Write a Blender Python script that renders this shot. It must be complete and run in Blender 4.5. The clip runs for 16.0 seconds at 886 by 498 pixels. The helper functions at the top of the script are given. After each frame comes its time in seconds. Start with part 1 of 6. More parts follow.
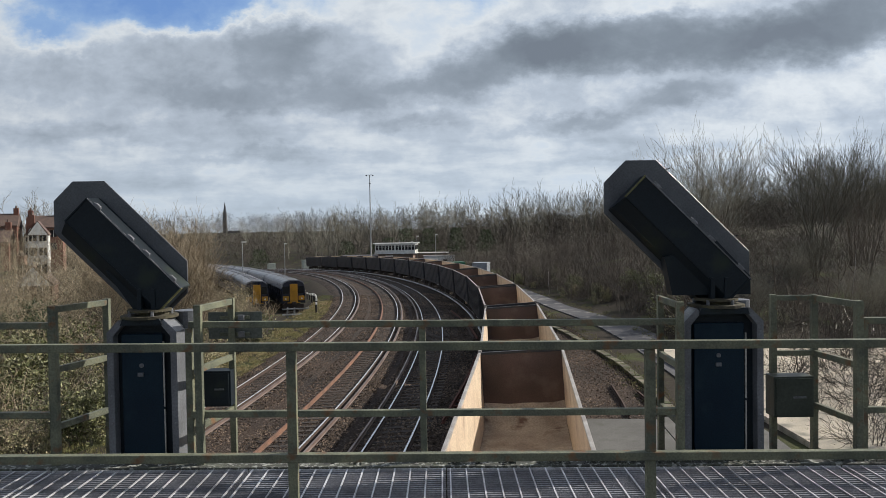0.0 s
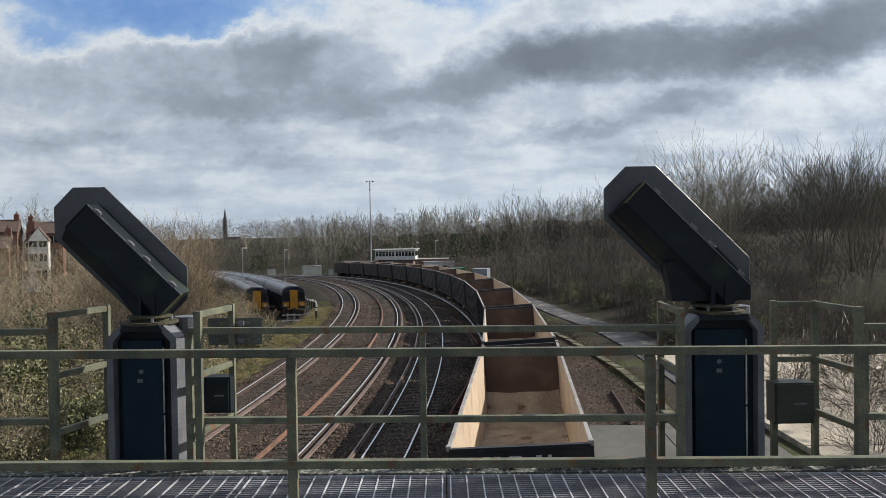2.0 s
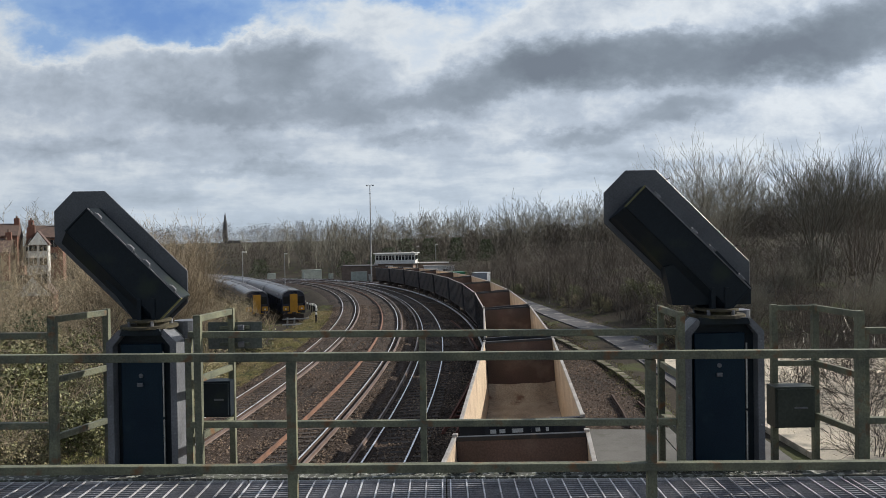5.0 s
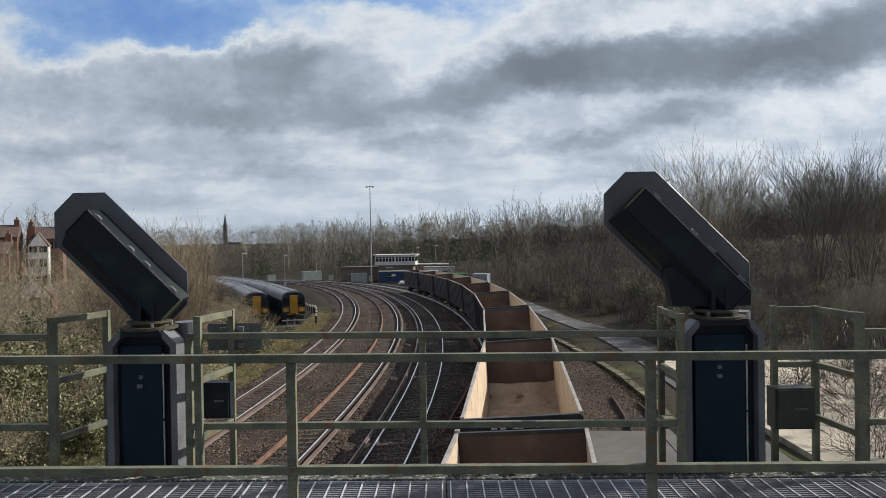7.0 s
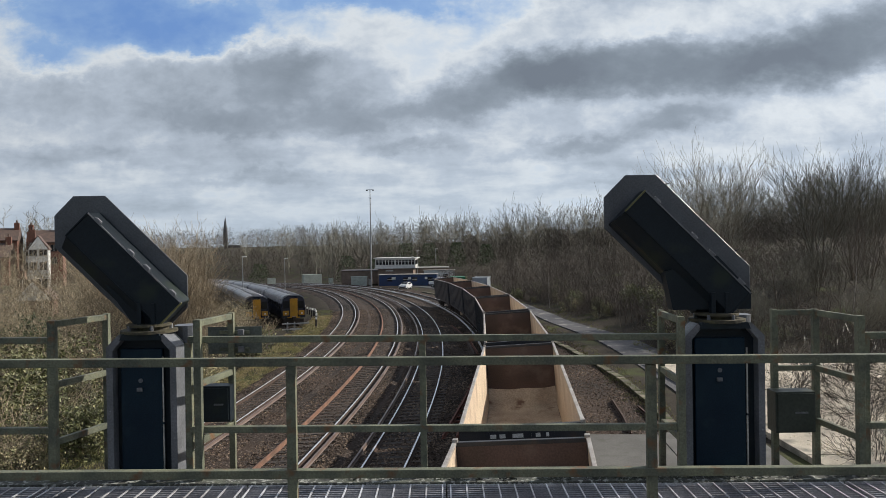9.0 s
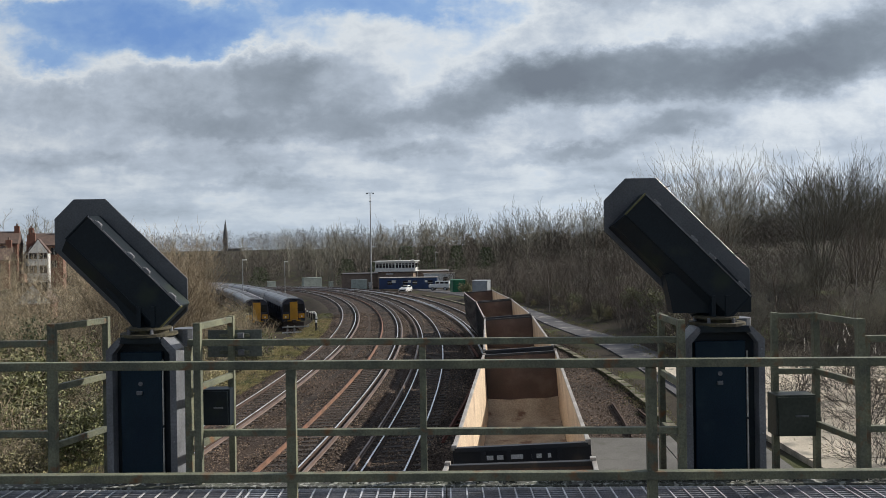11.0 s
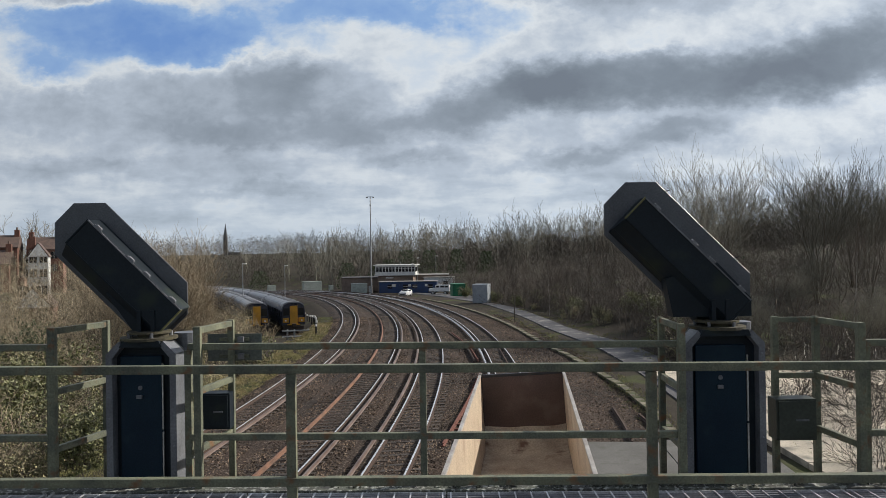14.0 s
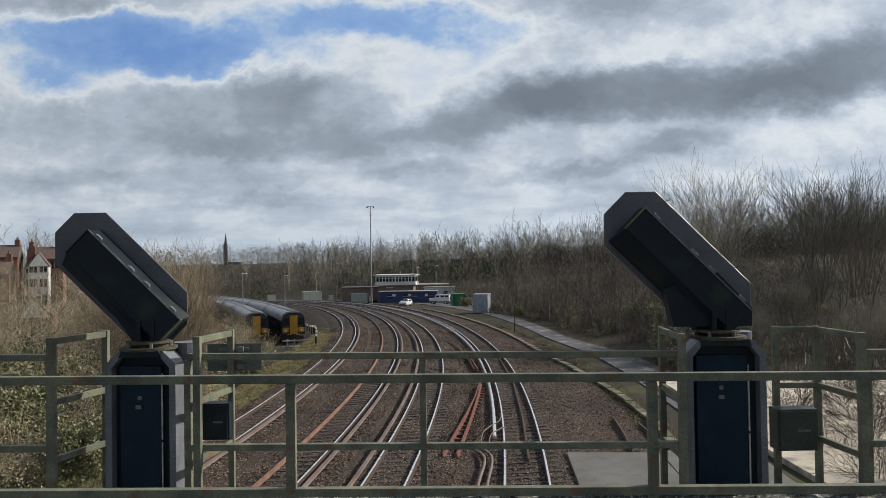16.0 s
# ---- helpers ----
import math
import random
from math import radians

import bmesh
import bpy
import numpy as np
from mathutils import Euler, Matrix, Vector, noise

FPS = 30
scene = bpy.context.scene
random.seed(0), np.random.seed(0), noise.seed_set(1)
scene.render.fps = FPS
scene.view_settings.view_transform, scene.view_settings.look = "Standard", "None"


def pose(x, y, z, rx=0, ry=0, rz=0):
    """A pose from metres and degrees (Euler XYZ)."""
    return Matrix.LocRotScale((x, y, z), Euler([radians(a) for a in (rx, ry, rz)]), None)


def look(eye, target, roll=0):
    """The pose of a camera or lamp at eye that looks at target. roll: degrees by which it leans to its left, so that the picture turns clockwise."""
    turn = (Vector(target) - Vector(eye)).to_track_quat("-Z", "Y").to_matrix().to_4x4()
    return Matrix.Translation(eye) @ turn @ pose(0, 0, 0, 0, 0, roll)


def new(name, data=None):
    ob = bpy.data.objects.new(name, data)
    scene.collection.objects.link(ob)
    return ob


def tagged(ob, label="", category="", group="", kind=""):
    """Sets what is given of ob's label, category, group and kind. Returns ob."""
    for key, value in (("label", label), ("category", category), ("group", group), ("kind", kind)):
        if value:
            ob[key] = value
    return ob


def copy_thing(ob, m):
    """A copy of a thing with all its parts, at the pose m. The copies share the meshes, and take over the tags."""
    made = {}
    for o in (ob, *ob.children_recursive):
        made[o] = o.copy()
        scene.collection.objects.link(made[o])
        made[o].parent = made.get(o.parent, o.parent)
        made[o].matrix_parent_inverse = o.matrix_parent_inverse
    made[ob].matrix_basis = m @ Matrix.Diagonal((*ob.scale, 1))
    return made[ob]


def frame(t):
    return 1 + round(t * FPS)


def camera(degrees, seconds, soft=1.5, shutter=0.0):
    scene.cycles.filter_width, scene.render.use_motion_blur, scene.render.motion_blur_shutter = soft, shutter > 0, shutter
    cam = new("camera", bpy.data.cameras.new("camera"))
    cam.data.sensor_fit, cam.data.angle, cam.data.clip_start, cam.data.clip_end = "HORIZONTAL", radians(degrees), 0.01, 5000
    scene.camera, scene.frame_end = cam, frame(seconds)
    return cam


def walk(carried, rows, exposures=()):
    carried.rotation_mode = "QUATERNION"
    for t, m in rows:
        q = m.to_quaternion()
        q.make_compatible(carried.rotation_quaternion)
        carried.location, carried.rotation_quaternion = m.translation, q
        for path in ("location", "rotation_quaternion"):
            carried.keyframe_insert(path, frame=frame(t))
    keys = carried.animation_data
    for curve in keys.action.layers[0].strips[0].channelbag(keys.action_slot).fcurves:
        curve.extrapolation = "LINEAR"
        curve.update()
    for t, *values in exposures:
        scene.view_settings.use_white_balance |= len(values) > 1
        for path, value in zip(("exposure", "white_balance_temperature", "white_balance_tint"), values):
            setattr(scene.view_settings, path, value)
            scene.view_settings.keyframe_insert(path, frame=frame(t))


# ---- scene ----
# the camera: it stands still and tilts slowly upwards
EYE_Z = 7.468
TILT = [(0, -1.506), (0.5, -1.438), (1, -1.304), (1.5, -1.163), (2, -1.026), (2.5, -0.889), (3, -0.800), (3.5, -0.775),
        (4, -0.765), (5.2, -0.700), (6.5, -0.612), (7, -0.605), (7.5, -0.600), (8, -0.540), (8.5, -0.420), (9, -0.345), (10.2, -0.180),
        (11.5, -0.070), (12, -0.085), (12.5, -0.090), (13, -0.030), (13.5, 0.045), (14, 0.215), (14.5, 0.305),
        (15, 0.390), (15.5, 0.705), (16, 0.992)]
cam = camera(63.15, 16.0, soft=0.6)
walk(cam, [(t, pose(0, 0, EYE_Z, 90 + a, 0, 0) @ pose(0, 0, 0, 0, 0, -0.88)) for t, a in TILT],
     [(0, 0.04, 6380, 9.5), (6, 0.03, 6380, 9.5), (16, -0.03, 6380, 9.5)])

# light: a low winter sun ahead and to the right, between broken clouds
SUN_AZ, SUN_EL = radians(70), radians(32)
sun_data = bpy.data.lights.new("sun", "SUN")
sun_data.energy, sun_data.angle, sun_data.color = 5.0, radians(0.6), (1.0, 0.92, 0.80)
sun = new("sun", sun_data)
sun.matrix_world = look((300 * math.sin(SUN_AZ), 300 * math.cos(SUN_AZ), 300 * math.tan(SUN_EL)), (0, 0, 0))
scene.view_settings.exposure = 0.0

world = bpy.data.worlds.new("sky")
scene.world = world
world.use_nodes = True
wn, wl = world.node_tree.nodes, world.node_tree.links
wn.clear()
w_out, w_bg = wn.new("ShaderNodeOutputWorld"), wn.new("ShaderNodeBackground")
w_sky = wn.new("ShaderNodeTexSky")
w_sky.sky_type, w_sky.sun_disc, w_sky.sun_elevation, w_sky.sun_rotation = "NISHITA", False, SUN_EL, SUN_AZ
w_tc, w_noise, w_ramp, w_mix = (wn.new("ShaderNodeTexCoord"), wn.new("ShaderNodeTexNoise"), wn.new("ShaderNodeValToRGB"),
                                wn.new("ShaderNodeMix"))
w_noise.inputs["Scale"].default_value, w_noise.inputs["Detail"].default_value = 2.2, 6
w_ramp.color_ramp.elements[0].position, w_ramp.color_ramp.elements[1].position = 0.38, 0.62
w_mix.data_type = "RGBA"
w_mix.inputs["B"].default_value = (4.6, 4.8, 5.2, 1)
wl.new(w_tc.outputs["Generated"], w_noise.inputs["Vector"])
wl.new(w_noise.outputs["Fac"], w_ramp.inputs["Fac"])
wl.new(w_ramp.outputs["Color"], w_mix.inputs["Factor"])
wl.new(w_sky.outputs["Color"], w_mix.inputs["A"])
wl.new(w_mix.outputs["Result"], w_bg.inputs["Color"])
w_bg.inputs["Strength"].default_value = 0.085
wl.new(w_bg.outputs["Background"], w_out.inputs["Surface"])

# ---- small builders ----


def part(name, bm, mat, parent=None, label="", smooth=False):
    """Link a bmesh as one mesh object under a thing or a part."""
    me = bpy.data.meshes.new(name)
    bm.to_mesh(me)
    bm.free()
    me.materials.append(mat)
    if smooth:
        for p in me.polygons:
            p.use_smooth = True
    ob = new(name, me)
    if parent:
        ob.parent = parent
    if label:
        tagged(ob, label)
    return ob


def shared(name, me, parent, m):
    """One more object on a mesh that is already built."""
    ob = new(name, me)
    ob.parent = parent
    ob.matrix_basis = m
    return ob


def raw(name, verts, faces, mat, parent=None, smooth=False):
    me = bpy.data.meshes.new(name)
    me.from_pydata([tuple(map(float, v)) for v in verts], [], faces)
    me.materials.append(mat)
    if smooth:
        me.polygons.foreach_set("use_smooth", [True] * len(me.polygons))
    ob = new(name, me)
    if parent:
        ob.parent = parent
    return ob


def thing(name, label, category, m=None, group="", kind=""):
    ob = new(name)
    ob.empty_display_size = 0.2
    if m is not None:
        ob.matrix_basis = m
    return tagged(ob, label, category, group, kind)


def box(bm, c, s, rot=None, bevel=0.0):
    """A box with its centre at c and the size s, turned by rot."""
    m = Matrix.Translation(c) @ (rot or Matrix()) @ Matrix.Diagonal((*s, 1))
    got = bmesh.ops.create_cube(bm, size=1, matrix=m)
    if bevel:
        es = {e for v in got["verts"] for e in v.link_edges}
        bmesh.ops.bevel(bm, geom=list(es), offset=bevel, segments=2, profile=0.7, affect="EDGES")
    return bm


def rod(bm, a, b, r, n=8, r2=None):
    """A round bar from a to b."""
    a, b = Vector(a), Vector(b)
    d = b - a
    m = Matrix.Translation((a + b) / 2) @ d.to_track_quat("Z", "Y").to_matrix().to_4x4()
    bmesh.ops.create_cone(bm, cap_ends=True, segments=n, radius1=r, radius2=r if r2 is None else r2, depth=d.length, matrix=m)
    return bm


def bar(bm, a, b, w, h, bevel=0.0):
    """A flat or square bar from a to b: w across, h high."""
    a, b = Vector(a), Vector(b)
    d = b - a
    up = Vector((0, 0, 1)) if abs(d.normalized().z) < 0.9 else Vector((0, 1, 0))
    x = d.cross(up).normalized()
    z = x.cross(d).normalized()
    rot = Matrix((x, d.normalized(), z)).transposed().to_4x4()
    return box(bm, (a + b) / 2, (w, d.length, h), rot, bevel)


def prism(bm, outline, y0, y1):
    """An outline in x and z, drawn out from y0 to y1."""
    v0 = [bm.verts.new((x, y0, z)) for x, z in outline]
    v1 = [bm.verts.new((x, y1, z)) for x, z in outline]
    n = len(outline)
    bm.faces.new(v0)
    bm.faces.new(v1[::-1])
    for i in range(n):
        bm.faces.new((v0[i], v1[i], v1[(i + 1) % n], v0[(i + 1) % n]))
    bmesh.ops.recalc_face_normals(bm, faces=bm.faces[:])
    return bm


B = bmesh.new

# ---- materials ----


def mat(name, base, rough=0.7, metal=0.0, alt=None, scale=6.0, bump=0.2, fine=60.0, spots=None, spot_scale=3.0, spot_cut=(0.5, 0.62),
        per="", vary=0.0, detail=6, coords="Object", spec=0.5, depth=0.02):
    """A surface: base and alt mixed by a broad noise, a fine grain, an optional layer of spots (dirt, moss, rust), fine relief."""
    m = bpy.data.materials.new(name)
    m.use_nodes = True
    n, l = m.node_tree.nodes, m.node_tree.links
    b = n["Principled BSDF"]
    tc = n.new("ShaderNodeTexCoord")

    def noise_node(sc, det=detail):
        t = n.new("ShaderNodeTexNoise")
        t.inputs["Scale"].default_value, t.inputs["Detail"].default_value = sc, det
        l.new(tc.outputs[coords], t.inputs["Vector"])
        return t

    def mixed(f, a, bb, kind="MIX"):
        x = n.new("ShaderNodeMix")
        x.data_type, x.blend_type = "RGBA", kind
        for sock, v in (("Factor", f), ("A", a), ("B", bb)):
            if isinstance(v, (int, float)):
                x.inputs[sock].default_value = v
            elif isinstance(v, tuple):
                x.inputs[sock].default_value = (*v, 1)
            else:
                l.new(v, x.inputs[sock])
        return x.outputs["Result"]

    def ramp(src, lo, hi):
        r = n.new("ShaderNodeMapRange")
        r.inputs["From Min"].default_value, r.inputs["From Max"].default_value = lo, hi
        l.new(src, r.inputs["Value"])
        return r.outputs["Result"]

    alt = alt or tuple(c * 0.72 for c in base)
    big, small = noise_node(scale), noise_node(fine, 3)
    col = mixed(ramp(big.outputs["Fac"], 0.35, 0.65), base, alt)
    grain = mixed(ramp(small.outputs["Fac"], 0.3, 0.7), (0.78, 0.78, 0.78), (1.2, 1.2, 1.2))
    col = mixed(1.0, col, grain, "MULTIPLY")
    if per:
        src = n.new("ShaderNodeObjectInfo" if per == "object" else "ShaderNodeNewGeometry")
        o = src.outputs["Random" if per == "object" else "Random Per Island"]
        r = n.new("ShaderNodeMapRange")
        r.inputs["To Min"].default_value, r.inputs["To Max"].default_value = 1 - vary, 1 + vary
        l.new(o, r.inputs["Value"])
        h = n.new("ShaderNodeHueSaturation")
        l.new(col, h.inputs["Color"])
        l.new(r.outputs["Result"], h.inputs["Value"])
        col = h.outputs["Color"]
    if spots:
        sp = noise_node(spot_scale, 8)
        f = ramp(sp.outputs["Fac"], *spot_cut)
        col = mixed(f, col, spots)
    l.new(col, b.inputs["Base Color"])
    rr = n.new("ShaderNodeMapRange")
    rr.inputs["To Min"].default_value, rr.inputs["To Max"].default_value = max(rough - 0.12, 0.03), min(rough + 0.12, 1)
    l.new(big.outputs["Fac"], rr.inputs["Value"])
    l.new(rr.outputs["Result"], b.inputs["Roughness"])
    b.inputs["Metallic"].default_value = metal
    b.inputs["Specular IOR Level"].default_value = spec
    if bump:
        bp = n.new("ShaderNodeBump")
        bp.inputs["Strength"].default_value, bp.inputs["Distance"].default_value = bump, depth
        l.new(small.outputs["Fac"], bp.inputs["Height"])
        l.new(bp.outputs["Normal"], b.inputs["Normal"])
    return m


M_RAILING = mat("weathered_green_grey_paint", (0.20, 0.21, 0.145), 0.6, 0.0, (0.105, 0.115, 0.09), 5, 0.25, 70, (0.19, 0.10, 0.05), 9, (0.58, 0.72), spec=0.3)
M_BLACK = mat("black_signal_paint", (0.008, 0.0135, 0.02), 0.5, 0.0, (0.013, 0.021, 0.029), 2, 0.05, 90, (0.022, 0.032, 0.026), 4, (0.56, 0.72), spec=0.28)
M_PLATE = mat("dark_grey_plate", (0.12, 0.128, 0.142), 0.42, 0.0, (0.075, 0.082, 0.094), 2.5, 0.06, 80, spec=0.5)
M_POSTEDGE = mat("grey_post_casing", (0.24, 0.25, 0.27), 0.5, 0.0, (0.12, 0.125, 0.14), 4, 0.15, 60)
M_GRATING = mat("galvanised_grating", (0.68, 0.69, 0.72), 0.45, 0.3, (0.36, 0.36, 0.38), 4, 0.1, 80)
M_MOSS = mat("mossy_steel_edge", (0.05, 0.05, 0.047), 0.85, 0.0, (0.11, 0.12, 0.095), 9, 0.9, 40, (0.36, 0.37, 0.34), 26, (0.54, 0.62))
M_RUSTPLATE = mat("rusty_floor_plate", (0.09, 0.052, 0.042), 0.8, 0.1, (0.07, 0.045, 0.04), 6, 0.4, 50)
M_BALLAST = mat("brown_ballast", (0.062, 0.043, 0.033), 0.95, 0, (0.032, 0.026, 0.023), 0.22, 1.0, 11, (0.17, 0.14, 0.12), 9, (0.56, 0.68), spec=0.2, depth=0.09)
M_SLEEPER = mat("grey_brown_sleeper", (0.07, 0.056, 0.047), 0.9, 0, (0.05, 0.041, 0.036), 2, 0.4, 25, per="object", vary=0.35)
M_RAILTOP = mat("polished_rail", (0.8, 0.8, 0.83), 0.3, 0.55, (0.68, 0.68, 0.7), 1.2, 0.02, 40)
M_RAILSIDE = mat("rusty_rail_side", (0.075, 0.045, 0.034), 0.8, 0.2, (0.07, 0.045, 0.035), 2, 0.3, 30)
M_RUSTRAIL = mat("orange_rust_rail", (0.25, 0.13, 0.085), 0.8, 0.1, (0.15, 0.09, 0.065), 1.5, 0.3, 30)
M_CONDUCTOR = mat("conductor_rail", (0.21, 0.155, 0.13), 0.45, 0.1, (0.12, 0.08, 0.065), 0.6, 0.1, 30)
M_REDRAIL = mat("red_rust_scrap_rail", (0.17, 0.07, 0.05), 0.9, 0.05, (0.15, 0.06, 0.045), 2.5, 0.3, 30)
M_GROUND = mat("rough_ground", (0.058, 0.048, 0.037), 1.0, 0, (0.042, 0.036, 0.028), 0.12, 0.9, 8, (0.07, 0.08, 0.032), 0.3, (0.54, 0.66), spec=0.15, depth=0.06)
M_PATH = mat("worn_tarmac", (0.095, 0.093, 0.102), 0.8, 0, (0.07, 0.069, 0.075), 0.35, 0.25, 25, (0.25, 0.235, 0.22), 0.8, (0.56, 0.66))
M_CONCRETE = mat("worn_grey_concrete", (0.14, 0.136, 0.128), 0.85, 0, (0.10, 0.097, 0.09), 0.6, 0.25, 30, (0.09, 0.09, 0.075), 1.8, (0.55, 0.7))
M_YARD = mat("pale_yard_concrete", (0.56, 0.50, 0.40), 0.9, 0, (0.44, 0.39, 0.31), 0.4, 0.2, 20, (0.2, 0.19, 0.16), 0.9, (0.55, 0.7))
M_LID = mat("mossy_trough_lid", (0.19, 0.165, 0.125), 0.9, 0, (0.12, 0.115, 0.07), 1.5, 0.3, 25, (0.075, 0.085, 0.035), 1.2, (0.5, 0.65), per="object", vary=0.35)
M_WAGON_OUT = mat("dark_navy_wagon_paint", (0.022, 0.026, 0.036), 0.5, 0.1, (0.045, 0.042, 0.042), 1.1, 0.1, 40, (0.075, 0.055, 0.045), 2.2, (0.58, 0.72), per="object", vary=0.25)
# inner sides: the sun on the lining is put into a paler colour
M_WAGON_IN = mat("sunlit_scoured_lining", (0.60, 0.49, 0.36), 0.7, 0.0, (0.50, 0.39, 0.285), 0.9, 0.2, 25, (0.33, 0.23, 0.17), 1.0, (0.60, 0.78), per="object", vary=0.15)
# inner ends: a darker copy of the lining, for their shade
M_WAGON_END = mat("shaded_brown_end_lining", (0.105, 0.068, 0.058), 0.75, 0.0, (0.075, 0.052, 0.045), 0.9, 0.2, 25, (0.17, 0.13, 0.105), 1.0, (0.55, 0.75), per="object", vary=0.2)
M_SAND = mat("sandy_residue", (0.42, 0.355, 0.275), 0.95, 0, (0.25, 0.20, 0.155), 1.0, 0.6, 18, (0.17, 0.105, 0.075), 1.3, (0.58, 0.66), per="object", vary=0.2)
M_CAP = mat("worn_steel_capping", (0.52, 0.5, 0.47), 0.5, 0.3, (0.36, 0.32, 0.29), 2, 0.15, 40)
M_BOGIE = mat("grimy_bogie_steel", (0.035, 0.03, 0.028), 0.8, 0.2, (0.06, 0.045, 0.038), 3, 0.3, 30)
M_WHITE = mat("white_paint", (0.72, 0.72, 0.70), 0.55, 0, (0.6, 0.6, 0.58), 1.5, 0.05, 40)
# ---- the line of the tracks ----
# the right-hand track's centre line: a left-hand curve whose curvature changes along s; the other tracks lie beside it
S0, S1, DS = -300.0, 420.0, 1.0
_s = np.arange(S0, S1, DS)
_q = np.clip(_s, 0, 160) / 100
_k = np.where(_s < -14, 0.0, -0.00261 - 0.00598 * _q + 0.00999 * _q ** 2 - 0.00415 * _q ** 3)
_th = np.cumsum(_k) * DS
_i0 = int(-S0 / DS)
_th += 0.12071 - _th[_i0]
_x = np.cumsum(np.sin(_th)) * DS
_y = np.cumsum(np.cos(_th)) * DS
_x += 1.7091 - _x[_i0]
_y += 15 - _y[_i0]
_z = -0.79961 * (np.clip(_s, 0, 240) / 100) ** 2
_c = 0.0896 + 0.0144 * np.clip(_s, 0, 80) / 80
OFF = {"c": 0.0, "b": -4.822, "a": -8.527, "d": -12.918}


def drop(x, y):
    """How far the land has fallen at a place, away from the bridge."""
    s = min(max(math.hypot(x - 1.7, y - 15) * 1.01, 0), 240) if y > 15 else 0.0
    return -0.79961 * (s / 100) ** 2


def on_track(s, off=0.0, h=0.0):
    """A point off metres beside the centre line of the right-hand track and h above its rails."""
    x, y, z, th, c = (float(np.interp(s, _s, a)) for a in (_x, _y, _z, _th, _c))
    lean = c / 1.505
    near = 0.0 if abs(off) < 2 else off - min(OFF.values(), key=lambda o: abs(o - off))
    o = off - h * lean
    return Vector((x + math.cos(th) * o, y - math.sin(th) * o, z + h + (off if abs(off) < 2 else near) * lean))


def heading(s):
    return float(np.interp(s, _s, _th))


def sweep(name, s_rows, off, outline, mat_, parent=None, z=0.0, kind="", smooth=False):
    """Draw a closed outline (across, up) along a track."""
    vs, fs, n = [], [], len(outline)
    for s in s_rows:
        for a, b in outline:
            vs.append(on_track(s, off + a, b + z))
    m = len(s_rows)
    for i in range(m - 1):
        for j in range(n):
            k = (j + 1) % n
            fs.append((i * n + j, i * n + k, (i + 1) * n + k, (i + 1) * n + j))
    fs += [tuple(range(n))[::-1], tuple((m - 1) * n + j for j in range(n))]
    return raw(name, vs, fs, mat_, parent, smooth)


RAIL = [(-0.07, -0.158), (0.07, -0.158), (0.07, -0.14), (0.012, -0.115), (0.012, -0.045), (0.036, -0.03), (0.036, -0.012), (-0.036, -0.012),
        (-0.036, -0.03), (-0.012, -0.045), (-0.012, -0.115), (-0.07, -0.14)]
HEAD = [(-0.034, -0.0115), (0.034, -0.0115), (0.034, -0.003), (0.026, 0.0), (-0.026, 0.0), (-0.034, -0.003)]
CON = [(-0.075, -0.03), (0.075, -0.03), (0.05, 0.0), (0.04, 0.075), (-0.04, 0.075), (-0.05, 0.0)]
near_rows = [float(v) for v in np.arange(-40, 130, 2.0)] + [float(v) for v in np.arange(130, 400, 4.0)]

tracks = {}
for key, label in (("c", "railway track under the goods train with a third rail"), ("b", "curving railway track with shiny running rails and a third rail"),
                   ("a", "curving railway track with one orange rusty rail"), ("d", "outer curving railway track beside the grassy bank")):
    t = thing("railway_track", label, "railway track", group="running lines", kind="structure")
    tracks[key] = t
    for side in (-1, 1):
        o = OFF[key] + side * 0.7525
        rusty = key == "a" and side == -1
        r = sweep("rail", near_rows, o, RAIL, M_RUSTRAIL if rusty else M_RAILSIDE, t)
        h = sweep("rail_head", near_rows, o, HEAD, M_RUSTRAIL if rusty else M_RAILTOP, r)
    side = {"c": -1, "b": -1, "a": 1, "d": 1}[key]
    rows = near_rows if key != "c" else [s for s in near_rows if s > 14.5]
    tagged(sweep("conductor_rail", rows, OFF[key] + side * 1.16, CON, M_RAILTOP if key == "c" else M_CONDUCTOR, t), "brown third rail with a worn pale top")

# sleepers: the nearer ones singly, the rest joined
SLEEPER_ROWS = {k: np.arange(-2, 90, 0.65) for k in OFF}
bm = box(B(), (0, 0, -0.235), (2.5, 0.26, 0.14), bevel=0.012)
_sl = part("sleeper", bm, M_SLEEPER, tracks["c"])
sleeper_mesh = _sl.data
bpy.data.objects.remove(_sl)


def sleeper_pose(s, o):
    p, th = on_track(s, o), heading(s)
    lean = float(np.interp(s, _s, _c)) / 1.505
    return Matrix.Translation(p) @ pose(0, 0, 0, 0, 0, -math.degrees(th)) @ pose(0, 0, 0, 0, -math.degrees(lean), 0)


for key, o in OFF.items():
    for s in np.arange(0.2, 90, 0.65):
        ob = shared("sleeper", sleeper_mesh, tracks[key], sleeper_pose(float(s), o))
    vs, fs = [], []
    base = [(a, b, c) for c in (-0.3, -0.165) for b in (-0.13, 0.13) for a in (-1.25, 1.25)]
    for s in list(np.arange(-30, 0, 0.65)) + list(np.arange(90.2, 300, 0.65)):
        m = sleeper_pose(float(s), o)
        k = len(vs)
        vs += [m @ Vector(v) for v in base]
        fs += [tuple(k + i for i in f) for f in ((4, 5, 7, 6), (0, 1, 5, 4), (2, 6, 7, 3), (0, 4, 6, 2), (1, 3, 7, 5))]
    tagged(raw("sleepers", vs, fs, M_SLEEPER, tracks[key]), kind="stuff")

